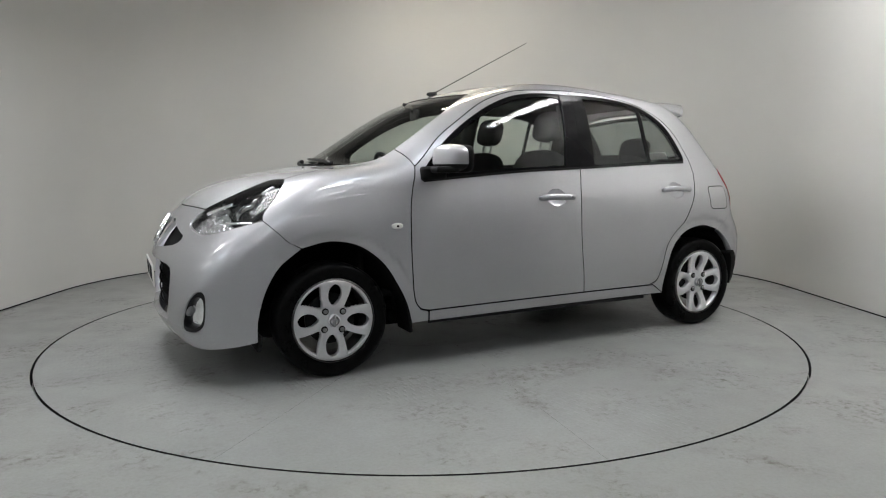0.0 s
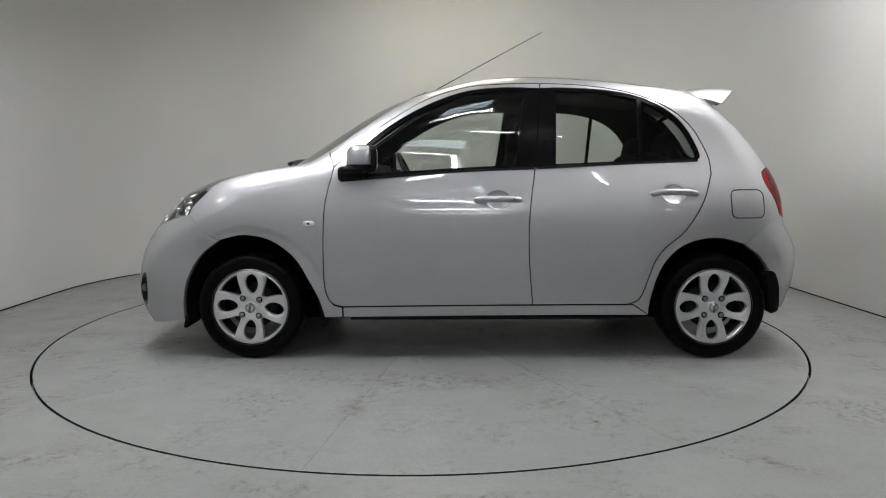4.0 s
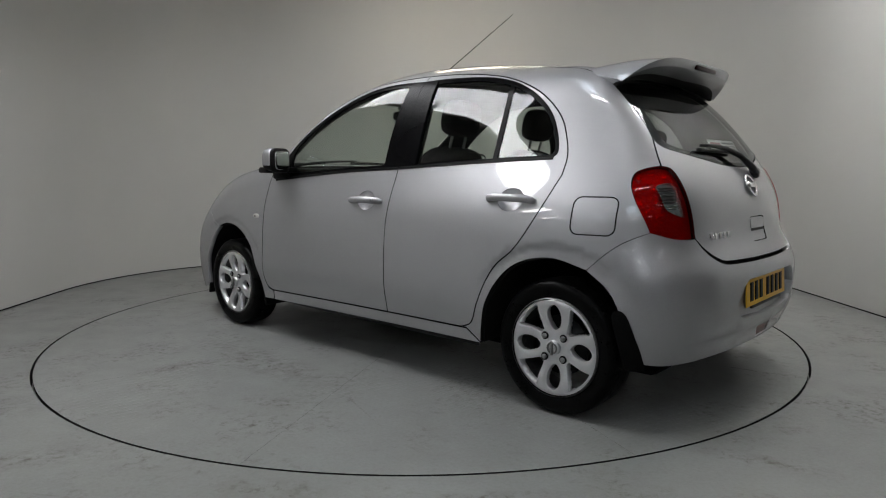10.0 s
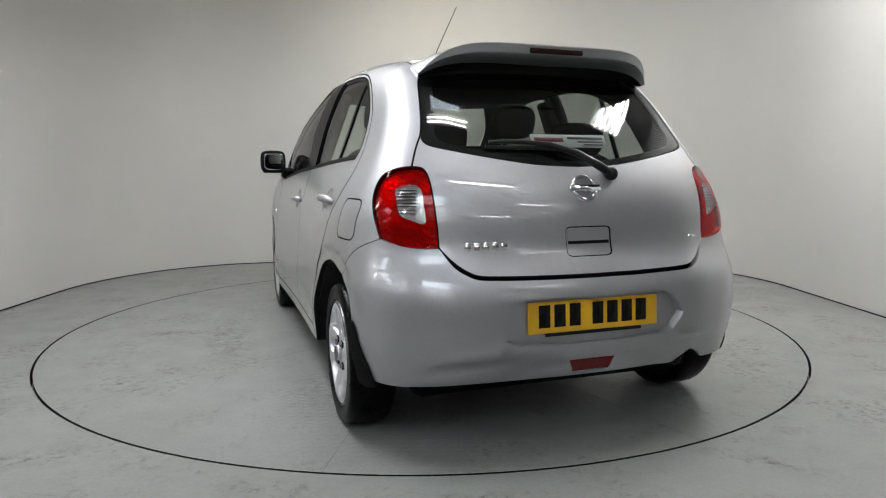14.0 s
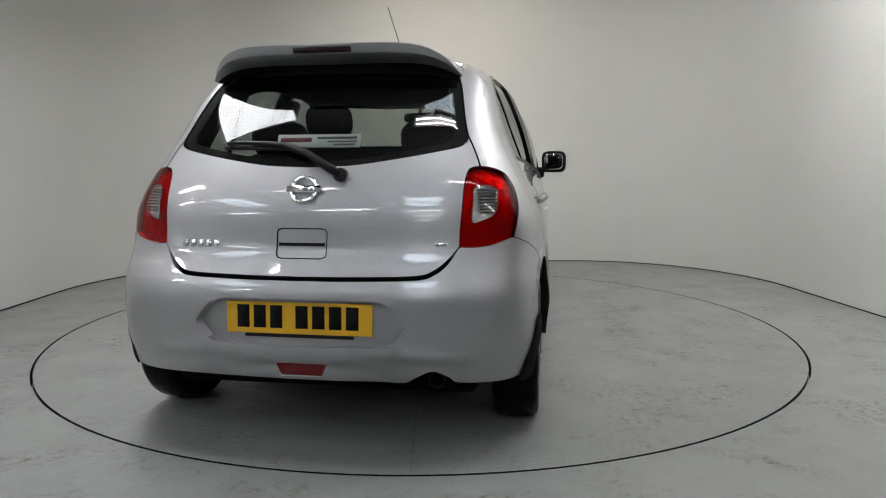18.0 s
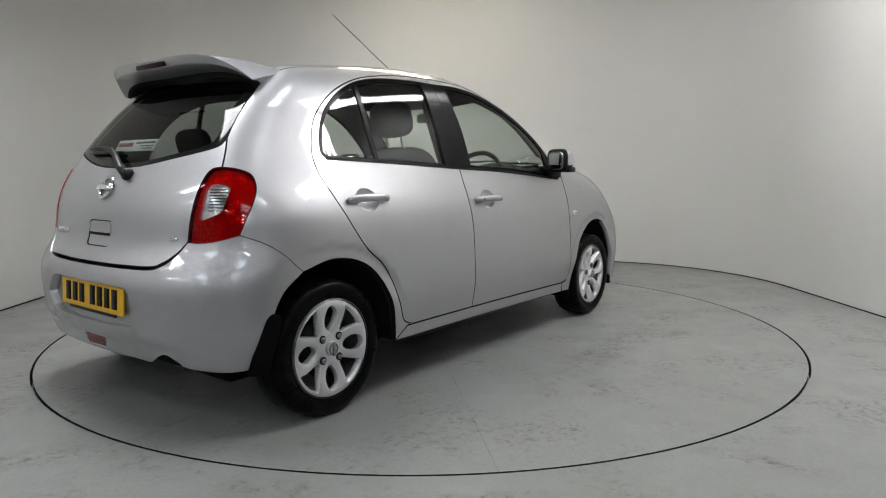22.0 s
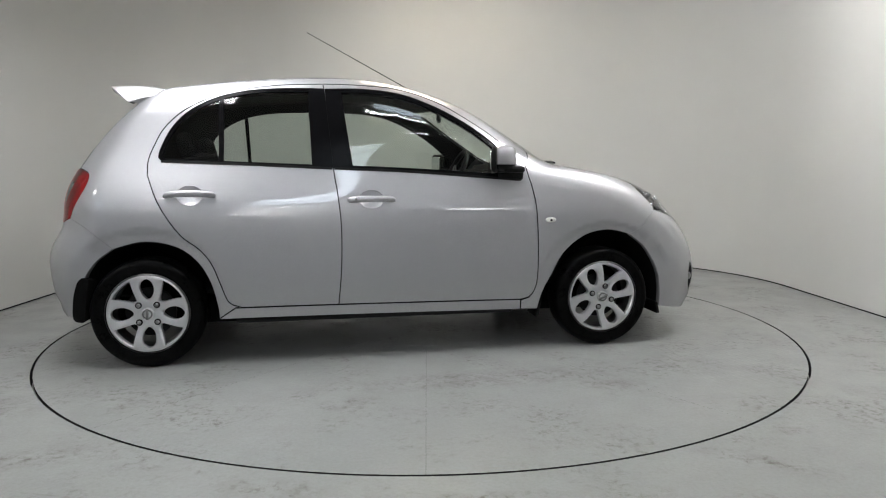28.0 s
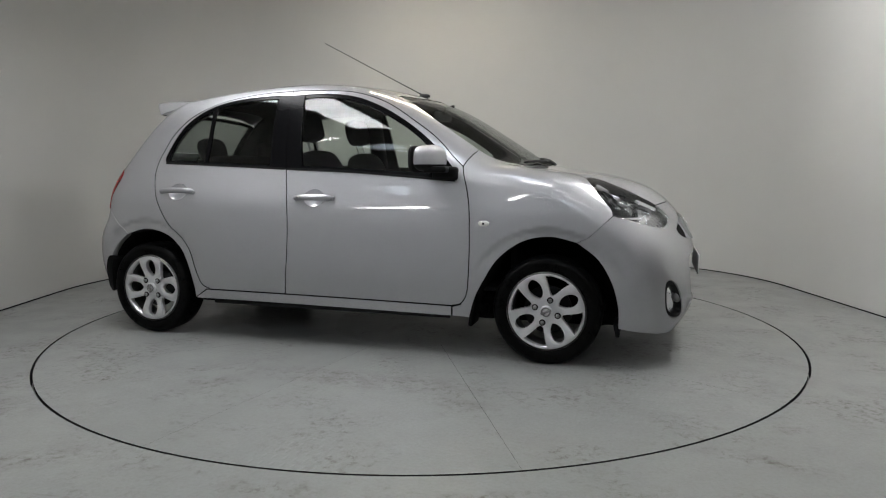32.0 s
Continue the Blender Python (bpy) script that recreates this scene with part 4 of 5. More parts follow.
both("indicator_bulb", amber, LENS, heads)

# ---- car: tail ----
foot_right = bend([(-1.765, 0.0, 0.273), (-1.757, -0.25, 0.274), (-1.742, -0.36, 0.27), (-1.735, -0.395, 0.29), (-1.725, -0.455, 0.312), (-1.71, -0.51, 0.292), (-1.70, -0.545, 0.267), (-1.63, -0.69, 0.262), tuple(flip(bumper_foot)[-1])])
recess = np.array([at_tail(*q) for q in even([(0.1, 0.562), (0.283, 0.56), (0.315, 0.545), (0.345, 0.517), (0.376, 0.474), (0.37, 0.46), (0.335, 0.417), (0.3, 0.404), (0.1, 0.399)])])
reflex = np.array([at_tail(*q) for q in even([(0.093, 0.331), (0.074, 0.283)])])
gate_low = gate_foot - np.outer(np.clip(np.arange(len(gate_foot)) / 7 - 0.3, 0, 1), (0, 0, 0.008))
quarter_lap = quarter_foot + (0.0015, 0, 0.0015)
rear_bumper = part("rear_bumper", panel("rear_bumper", REAR, loop(
    gate_low[::-1], lamp_foot, quarter_lap[::-1], arch_rear_b, bumper_foot, foot_right, flip(arch_rear_b), flip(quarter_lap[::-1]), flip(lamp_foot), flip(gate_low[::-1])),
    [recess, reflex], h=0.03, gap=0.0012, rim=0.036), PAINT, car)
part("plate_recess", panel("plate_recess", REAR, recess, h=0.03, gap=-0.004, off=-0.034, rim=0), PAINT, rear_bumper)
part("reflector", panel("reflector", REAR, reflex, h=0.02, gap=0.001, off=-0.004, rim=0.01), RED_SOLID, rear_bumper, "red rear fog lamp")
m = Matrix.Translation((-1.79, 0, 0.493)) @ seat_on(at_tail(0, 0.49)).to_3x3().to_4x4() @ Matrix.Rotation(radians(-6), 4, "X")
bm = block((0.525, 0.111, 0.006), (0, 0, 0), 0.003)
bmesh.ops.transform(bm, matrix=m, verts=bm.verts)
plate = part("number_plate", bm, PLATE_YELLOW, rear_bumper, "yellow number plate with dark bars")
for k in range(7):
    bm = block((0.044, 0.079, 0.001), (-0.2 + 0.06 * k + (0.032 if k > 2 else 0), 0.004, 0.0036), 0)
    bmesh.ops.transform(bm, matrix=m, verts=bm.verts)
    part("bar", bm, BLACK, plate)
bm = block((0.39, 0.012, 0.01), (0, -0.062, -0.002), 0.002)
bmesh.ops.transform(bm, matrix=m, verts=bm.verts)
part("plate_holder", bm, DARK, rear_bumper)

latch = np.array([at_tail(*q) for q in even([(0.07, 0.797), (0.084, 0.794), (0.089, 0.786), (0.089, 0.71), (0.084, 0.702), (0.07, 0.698)])])
tailgate = part("tailgate", panel("tailgate", REAR, loop(
    gate_shoulder[::-1], lamp_in, gate_foot, flip(gate_foot), flip(lamp_in), flip(gate_shoulder[::-1]), flip(glass_foot)[::-1], glass_foot[::-1]), [latch], h=0.03, gap=0.0027, rim=0.02), PAINT, car)
part("latch_recess", panel("latch_recess", REAR, latch, h=0.02, gap=0.0008, off=-0.003, rim=0), PAINT, tailgate)
part("release_slot", panel("release_slot", REAR, np.array([at_tail(*q) for q in even([(0.083, 0.755), (0.083, 0.738)])]), h=0.02, gap=0, off=-0.0012, rim=0), BLACK, tailgate)
part("release_handle", panel("release_handle", REAR, np.array([at_tail(*q) for q in even([(0.07, 0.795), (0.082, 0.792), (0.087, 0.784), (0.086, 0.752), (0.08, 0.747)])]), h=0.02, gap=0.002, off=0.002, rim=0.014), PAINT, tailgate, "body-coloured tailgate handle")
bm = emblem(1.06)
bmesh.ops.transform(bm, matrix=seat_on(at_tail(0, 0.93)) @ Matrix.Translation((0, 0, 0.006)), verts=bm.verts)
part("emblem", bm, CHROME, tailgate, "round chrome emblem with a cross bar")
# chrome model lettering as plain bars
for k in range(5):
    y = 0.452 - 0.032 * k
    bm = block((0.022, 0.026, 0.004), (0, 0, 0.002), 0.001, 1)
    bmesh.ops.transform(bm, matrix=seat_on(at_tail(y, 0.742 - 0.02 * (y - 0.3))), verts=bm.verts)
    part("badge_bar", bm, CHROME, tailgate)
bm = block((0.04, 0.012, 0.004), (0, 0, 0.002), 0.002, 1)
bmesh.ops.transform(bm, matrix=seat_on(at_tail(-0.482, 0.745)), verts=bm.verts)
part("badge_bar", bm, CHROME, tailgate)

glass_top = bend([(-1.318, 0.505, 1.375), (-1.335, 0.3, 1.41), (-1.34, 0.0, 1.425)])
back = loop(gate_up, glass_top, flip(glass_top), flip(gate_up), flip(glass_foot)[::-1], glass_foot[::-1])
mid = back.mean(0)
clear = back + (mid - back) * np.array((0.13, 0.115, 0.13))
part("glass_border", panel("glass_border", REAR, back, [clear], h=0.03, gap=0.003, off=-0.006, rim=0.01), BLACK, tailgate, "black printed border of the rear window")
pane = part("rear_window", panel("rear_window", REAR, back, h=0.05, gap=0.003, off=-0.001, rim=0), TINT, tailgate, "dark tinted rear window")
pane.visible_shadow = False

# rear wiper
pv = Vector(at_tail(-0.125, 0.985)) + Vector((-0.02, 0, 0))
part("wiper_pivot", lathe([(0.024, 0), (0.024, 0.03), (0.018, 0.036), (0.0005, 0.036)], 20, Matrix.Translation(pv + Vector((0.025, 0, 0))) @ Matrix.Rotation(radians(-90), 4, "Y")), DARK, tailgate)
arm = [pv, pv + Vector((0.004, 0.05, 0.028)), pv + Vector((0.03, 0.13, 0.075))] + [Vector(at_tail(y, z)) + Vector((-0.03, 0, 0.0)) for y, z in ((0.1, 1.09), (0.18, 1.097), (0.26, 1.1), (0.33, 1.098))]
part("wiper_arm", tube(arm, [0.016, 0.016, 0.013, 0.011, 0.009, 0.008, 0.006], 8), DARK, tailgate)
part("wiper_blade", tube([Vector(at_tail(y, 1.075 + 0.01 * math.sin(2 * y))) + Vector((-0.012, 0, 0)) for y in np.linspace(0.02, 0.34, 12)], 0.008, 6), DARK, tailgate)

# roof spoiler
def spoiler_mesh():
    rows = []
    run = np.vstack([roof_tail, flip(roof_tail)[1:]])
    run = run + normals_at(run) * 0.0025 + (0.012, 0, 0)
    for p in run:
        yy = float(p[1])
        u = min(1.0, abs(yy) / abs(float(run[0][1])))
        tx, tz = -1.49 + 0.15 * u**5, 1.468 - 0.105 * u**7
        front = Vector(p)
        tip = Vector((tx, yy * (1 + 0.02 * u), tz))
        lip = Vector((tx + 0.018 * (1 - u**6), tip.y, tz - 0.036 * (1 - u**6)))
        root = Vector((-1.3 - 0.02 * u**4, yy * 0.985, 1.4 - 0.045 * u**3))
        row = [front]
        for k in range(1, 9):
            t = k / 8
            p = front.lerp(tip, t)
            p.z += 0.014 * math.sin(math.pi * t) * (1 - 0.7 * u**4)
            row.append(p)
        row.append(tip.lerp(lip, 0.12) + Vector((-0.004, 0, 0)) * (1 - u))
        row.append(tip.lerp(lip, 0.88) + Vector((-0.002, 0, 0)) * (1 - u))
        row.append(lip)
        for k in range(1, 5):
            p = lip.lerp(root, k / 4)
            p.z -= 0.01 * math.sin(math.pi * k / 4) * (1 - u)
            row.append(p)
        rows.append(row)
    bm = bmesh.new()
    vs = [[bm.verts.new(p) for p in r] for r in rows]
    for a, b in zip(vs, vs[1:]):
        for k in range(len(a) - 1):
            # the underside's inner half goes black for the shade over the window
            bm.faces.new((a[k], b[k], b[k + 1], a[k + 1])).material_index = int(k >= len(a) - 3)
    bmesh.ops.recalc_face_normals(bm, faces=bm.faces[:])
    if sum(f.normal.z for f in bm.faces if f.calc_center_median().z > 1.44) < 0:
        bmesh.ops.reverse_faces(bm, faces=bm.faces[:])
    for f in bm.faces:
        f.smooth = True
    for e in bm.edges:
        if len(e.link_faces) == 2 and e.calc_face_angle(0) > radians(38):
            e.smooth = False
    return bm


spoiler = part("roof_spoiler", spoiler_mesh(), PAINT, tailgate, "body-coloured roof spoiler over the rear window")
# black stands for shade on the silver underside
spoiler.data.materials.append(BLACK)
part("brake_light", block((0.014, 0.224, 0.02), (-1.484, 0, 1.446), 0.004, 2), RED_DARK, spoiler, "dark red high-level brake light")

# tail lamps
tail_ring = loop(lamp_out, lamp_in, lamp_foot)
white = ring([(-1.588, 0.672, 0.944), (-1.622, 0.6, 0.946), (-1.65, 0.592, 0.88), (-1.657, 0.588, 0.822), (-1.64, 0.62, 0.828), (-1.612, 0.66, 0.85), (-1.598, 0.672, 0.9)])
tails = both("tail_lamp", panel("tail_lamp", TAILLAMP, tail_ring, h=0.02, gap=0.002, off=-0.016, rim=0), RED_BACK, car, "red tail lamp with a clear reversing window")
for ob in both("red_lens", panel("red_lens", TAILLAMP, tail_ring, [white], h=0.02, gap=0.0025, off=0.003, rim=0.012), RED, tails, "glossy red lens"):
    ob.visible_shadow = False
for ob in both("clear_lens", panel("clear_lens", TAILLAMP, white, h=0.02, gap=0.0005, off=0.002, rim=0.01), CLEAR, tails, "clear reversing lamp lens"):
    ob.visible_shadow = False
both("silver_reflector", panel("silver_reflector", TAILLAMP, white, h=0.012, gap=-0.002, off=-0.01, rim=0), RIBBED, tails, "faceted silver reflector")
for k in range(8):
    z = 0.85 + 0.0115 * k
    y0 = 0.602
    y1 = min(0.665, 0.622 + (z - 0.82) * 1.1)
    both("rib", tube([Vector(TAILLAMP.skin(TAILLAMP.flat(np.array([(-1.63 + 0.5 * (y - 0.58), y, z)])))[0]) * 1.0 + Vector((0.007, -0.004, 0)) for y in np.linspace(y0, y1, 6)], 0.0022, 5), DARK, tails)
# exhaust
part("exhaust_pipe", lathe([(0.026, -0.16), (0.03, -0.16), (0.03, 0.0), (0.026, 0.0), (0.026, -0.12), (0.0005, -0.12)], 24, Matrix.Translation((-1.66, -0.46, 0.252)) @ Matrix.Rotation(radians(-90), 4, "Y")), DARK, car, "sooty steel exhaust tip")

# ---- car: flank details ----
HANDLES = ((*HANDLE_F, front_doors), (*HANDLE_R, rear_doors))
for x, z, doors in HANDLES:
    p = on_side(x, z)
    nrm = normals_at(np.array([p]))[0]
    uv = inset(ROUND.flat(cup_ring(x, z)), -0.002)
    P, F = fill(uv, [], 0.012)
    mid = uv.mean(0)
    q = (P - mid) / (np.abs(uv - mid).max(0))
    deep = 0.015 * np.clip(1 - (q**2).sum(1), 0, 1) ** 0.7
    V = ROUND.skin(P)
    V = V - normals_at(V) * deep[:, None]
    F = F if np.sum(np.cross(V[F[:, 1]] - V[F[:, 0]], V[F[:, 2]] - V[F[:, 0]])[:, 1]) > 0 else F[:, ::-1]
    both("handle_cup", build("handle_cup", V, F), PAINT, doors)
    run = [Vector(on_side(x + d, z - 0.002 + 0.004 * d)) + Vector(nrm) * o for d, o in ((-0.118, 0.004), (-0.108, 0.02), (-0.07, 0.032), (-0.02, 0.036), (0.03, 0.036), (0.075, 0.032), (0.106, 0.022), (0.118, 0.004))]
    bm = tube(run, [0.011, 0.015, 0.0165, 0.0165, 0.0165, 0.0165, 0.016, 0.011], 12)
    bmesh.ops.scale(bm, vec=(1, 0.72, 1), verts=bm.verts, space=Matrix.Translation(-Vector(p)))
    both("door_handle", bm, PAINT, doors, "body-coloured grab handle")
    lock = lathe([(0.0085, 0), (0.0085, 0.003), (0.0005, 0.003)], 16, Matrix.Translation(Vector(on_side(x - 0.082, z - 0.002)) + Vector(nrm) * 0.041) @ Matrix.Rotation(radians(-90), 4, "X"))
    if x > -0.5:
        both("lock", lock, STEEL, doors)

p = on_side(0.900, 0.727)
ind = puff((0.062, 0.02, 0.03), tuple(p), 2.3, seg=(20, 10))
both("side_indicator", ind, CLEAR_SOLID, car, "small clear side indicator")
both("side_bulb", puff((0.018, 0.012, 0.014), (p[0], p[1] + 0.006, p[2]), 2.2, seg=(12, 8)), DARK, car)

# door mirrors
def mirror_shell(size, low, high):
    """The mirror housing between two heights, blunt towards the driver."""
    bm = puff(size, (0, 0, 0), 3.4, seg=(48, 26))
    for v in bm.verts:
        x, y, z = v.co
        if x < -0.02:
            x = -0.02 + (x + 0.02) * 0.75
        z = min(max(z - 0.08 * abs(y) * (z > 0), low), high)
        v.co = (x - 0.36 * y, y, z)
    bmesh.ops.remove_doubles(bm, verts=bm.verts[:], dist=1e-5)
    bmesh.ops.dissolve_degenerate(bm, edges=bm.edges[:], dist=1e-5)
    bmesh.ops.transform(bm, matrix=Matrix.Translation((0.622, 0.878, 1.06)), verts=bm.verts)
    for e in bm.edges:
        e.smooth = e.calc_face_angle(0) < radians(40)
    return bm


caps = both("door_mirror", mirror_shell((0.125, 0.155, 0.142), -0.03, 1.0), PAINT, front_doors, "body-coloured door mirror on a black foot")
both("mirror_base", mirror_shell((0.12, 0.15, 0.13), -1.0, -0.03), BLACK, front_doors)
TURN = Matrix.Rotation(radians(20), 4, "Z")
both("mirror_rim", puff((0.034, 0.166, 0.14), (0.568, 0.878, 1.057), 4.0, TURN, seg=(40, 18)), BLACK, front_doors)
both("mirror_glass", puff((0.012, 0.13, 0.104), (0.5505, 0.876, 1.057), 4.5, TURN, seg=(40, 20)), MIRROR, front_doors, "mirror glass")
both("mirror_foot", block((0.12, 0.2, 0.034), (0.65, 0.835, 1.004), 0.014, 4, Matrix.Rotation(radians(-8), 4, "Z")), BLACK, front_doors)
both("mirror_arm", block((0.14, 0.07, 0.07), (0.68, 0.782, 0.985), 0.02, 3), BLACK, front_doors)

# black pillar covers
b_line = bend([(-0.317, 1.440), (-0.280, 1.013)])
both("pillar_cover", panel("pillar_cover", ROUND, loop(bend([(-0.317, 1.440), (-0.231, 1.439)]), bend([(-0.231, 1.439), (-0.176, 1.011)]), bend([(-0.176, 1.011), (-0.280, 1.013)]), b_line[::-1]), h=0.04, gap=0.0008, off=0.002, rim=0.012), TRIM, front_doors, "glossy black pillar cover")
both("pillar_cover", panel("pillar_cover", ROUND, loop(bend([(-0.317, 1.440), (-0.403, 1.440)]), bend([(-0.403, 1.440), (-0.390, 1.018)]), bend([(-0.390, 1.018), (-0.280, 1.013)]), b_line[::-1]), h=0.04, gap=0.0008, off=0.002, rim=0.012), TRIM, rear_doors, "glossy black pillar cover")

# belt moulding
for pts, doors in (([(0.736, 0.947), (0.153, 0.992), (-0.275, 1.011)], front_doors), ([(-0.287, 1.011), (-0.756, 1.034), (-1.147, 1.048)], rear_doors)):
    both("belt_moulding", ribbon(bend(pts, 6), 0.012, 0.003, ROUND, 0.008), BLACK, doors)

# antenna
base = Vector((0.3, 0.0, 1.478))
part("aerial_base", puff((0.075, 0.034, 0.028), tuple(base), 2.4, seg=(20, 10)), DARK, car)
tip = Vector((-0.41, 0.004, 1.853))
part("aerial", tube([base + Vector((0.005, 0, 0.008))] + [base.lerp(tip, t) for t in (0.03, 0.06, 0.3, 0.65, 1.0)], [0.007, 0.006, 0.0032, 0.0028, 0.0024, 0.002], 8), DARK, car, "thin black roof aerial")

# cowl and front wipers
part("cowl", panel("cowl", ROUND, loop(bend([(0.99, 0.5, 1.04), (1.07, 0.38, 1.06), (1.115, 0.2, 1.07), (1.13, 0, 1.07)]), flip(bend([(0.99, 0.5, 1.04), (1.07, 0.38, 1.06), (1.115, 0.2, 1.07), (1.13, 0, 1.07)])),
    flip(bend([(1.035, 0.5, 1.03), (1.12, 0.38, 1.03), (1.17, 0.2, 1.03), (1.185, 0, 1.03)]))[::-1], bend([(1.035, 0.5, 1.03), (1.12, 0.38, 1.03), (1.17, 0.2, 1.03), (1.185, 0, 1.03)])[::-1]), h=0.04, gap=-0.004, off=-0.012, rim=0), BLACK, car)


def on_top(x, y, o=0.0):
    p = cast(np.array([[x, 0, AX]]), np.array([[0, math.cos(a), math.sin(a)] for a in [math.atan2(1.05 - AX, y)]]), 2)[0]
    return Vector((p[0], p[1], p[2] + o))


for y0, y1 in ((0.42, -0.12), (-0.1, -0.5)):
    part("wiper", tube([on_top(1.12 - 0.1 * abs(y0 + (y1 - y0) * t) ** 1.5 - 0.04 * t, y0 + (y1 - y0) * t, 0.01) for t in np.linspace(0, 1, 8)], [0.012, 0.011, 0.01, 0.01, 0.009, 0.008, 0.007, 0.005], 6), DARK, car)


# ---- car: wheels ----
def wheel_face():
    """Alloy face: four oval windows inside the forked spokes and four wide ones between them."""
    t = np.linspace(0, 2 * math.pi, 72, endpoint=False)
    outer = np.stack([0.1975 * np.cos(t), 0.1975 * np.sin(t)], 1)
    holes = []
    for k in range(4):
        a = math.pi / 2 * k
        c, s = math.cos(a), math.sin(a)
        o = []
        for b in np.linspace(0, 2 * math.pi, 26, endpoint=False):
            u = 0.125 + 0.054 * math.cos(b)
            v = 0.034 * math.copysign(abs(math.sin(b)) ** 1.15, math.sin(b)) * (1 + 0.1 * math.cos(b))
            o.append((u * c - v * s, u * s + v * c))
        holes.append(np.array(o))
        a += math.pi / 4
        c, s = math.cos(a), math.sin(a)
        half = [(0.082, 0.0), (0.087, 0.012), (0.12, 0.03), (0.15, 0.048), (0.171, 0.0625), (0.1765, 0.0615), (0.184, 0.034)]
        pts = half + [(0.187, 0.0)] + [(u, -v) for u, v in half[:0:-1]]
        holes.append(np.array([(u * c - v * s, u * s + v * c) for u, v in pts]))
    dish = Curve((0.0, -0.012), (0.03, -0.013), (0.07, -0.017), (0.12, -0.009), (0.16, 0.0), (0.185, -0.001), (0.2, -0.006), (0.22, -0.02))
    return plate_of(outer, holes, 0.007, dish, Matrix.Rotation(radians(-90), 4, "X"), 0.03)


tyre_profile = [(0.2, -0.075), (0.215, -0.083), (0.245, -0.089), (0.263, -0.086), (0.273, -0.076), (0.279, -0.062), (0.281, -0.02), (0.281, 0.02), (0.279, 0.062), (0.273, 0.076), (0.263, 0.086), (0.245, 0.089), (0.215, 0.083), (0.2, 0.075)]
SIDEWAYS = Matrix.Rotation(radians(-90), 4, "X")
tyre_bm = lathe(tyre_profile, 72, SIDEWAYS, close=True)
tyre_me = mesh_of("tyre", tyre_bm, TYRE)
rim_me = wheel_face()
rim_me.materials.append(ALLOY)
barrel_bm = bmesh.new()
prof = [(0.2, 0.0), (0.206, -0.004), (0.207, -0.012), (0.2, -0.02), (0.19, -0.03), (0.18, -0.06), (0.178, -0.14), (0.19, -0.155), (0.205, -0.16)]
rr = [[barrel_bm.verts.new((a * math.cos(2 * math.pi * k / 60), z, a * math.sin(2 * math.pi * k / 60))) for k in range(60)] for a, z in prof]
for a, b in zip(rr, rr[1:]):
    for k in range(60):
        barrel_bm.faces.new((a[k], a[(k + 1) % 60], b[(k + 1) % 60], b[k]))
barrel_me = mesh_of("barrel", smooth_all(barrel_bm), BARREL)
brake_me = mesh_of("brake", lathe([(0.0005, -0.05), (0.07, -0.05), (0.075, -0.07), (0.125, -0.07), (0.125, -0.085), (0.0005, -0.085)], 40, SIDEWAYS), DARK)
cap_me = mesh_of("cap", lathe([(0.031, -0.02), (0.031, -0.003), (0.027, 0.001), (0.0005, 0.003)], 28, SIDEWAYS), ALLOY)
nut_me = mesh_of("nut", lathe([(0.0145, -0.03), (0.0145, -0.012), (0.0105, -0.0122), (0.0105, -0.004), (0.006, -0.001), (0.0005, -0.001)], 12, SIDEWAYS), STEEL)
hole_me = mesh_of("nut_well", lathe([(0.0165, -0.0135), (0.0165, -0.0105), (0.0145, -0.0102), (0.0005, -0.0102)], 20, SIDEWAYS), BLACK)
bm = emblem(0.5)
bmesh.ops.transform(bm, matrix=Matrix.Translation((0, 0.004, 0)) @ SIDEWAYS, verts=bm.verts)
mark_me = mesh_of("mark", bm, STEEL)


def arch_liner(run, x, inner=0.42):
    """A dark wheel house reaching inwards from the arch's edge."""
    bm = bmesh.new()
    run = run[np.r_[True, np.linalg.norm(np.diff(run, axis=0), axis=1) > 1e-4]]
    rows = []
    for k in range(4):
        row = []
        for p in run:
            q = Vector(p)
            d = Vector((q.x - x, 0, q.z - 0.29)).normalized()
            if k == 0:
                q = q + d * 0.012 + Vector((0, -0.012, 0))
            elif k == 1:
                q = q + Vector((0, -0.03, 0))
            elif k == 2:
                q.y = inner
            else:
                q = Vector((x, inner, 0.29))
            row.append(bm.verts.new(q))
        rows.append(row)
    for a, b in zip(rows, rows[1:]):
        for i in range(len(run) - 1):
            bm.faces.new((a[i], a[i + 1], b[i + 1], b[i]))
    bmesh.ops.remove_doubles(bm, verts=bm.verts[:], dist=1e-5)
    return smooth_all(bm)


both("arch_liner", arch_liner(np.vstack([arch_front_a, arch_front_b[1:]]), 1.225), BLACK, car)
both("arch_liner", arch_liner(np.vstack([arch_rear_a, arch_rear_b[1:]]), -1.225), BLACK, car)
for x, turn in ((1.225, 0), (-1.225, 1)):
    for s in (1, -1):
        m = Matrix.Translation((x, s * 0.817, 0.28)) @ (Matrix() if s > 0 else Matrix.Rotation(math.pi, 4, "Z"))
        spin = radians((86, 27, 90, 90)[turn * 2 + (s < 0)])
        w = part("wheel", brake_me, DARK, car, "eight-spoke silver alloy wheel with a black tyre")
        w.matrix_basis = m @ Matrix.Rotation(spin, 4, "Y")
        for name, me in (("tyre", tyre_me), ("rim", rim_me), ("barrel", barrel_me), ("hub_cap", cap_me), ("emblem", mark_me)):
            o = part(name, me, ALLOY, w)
            if name == "tyre":
                o.location = (0, -0.088, 0)
        for k in range(4):
            a = math.pi / 4 + math.pi / 2 * k
            for name, me in (("nut_well", hole_me), ("wheel_nut", nut_me)):
                part(name, me, STEEL, w).location = (0.062 * math.cos(a), 0, 0.062 * math.sin(a))
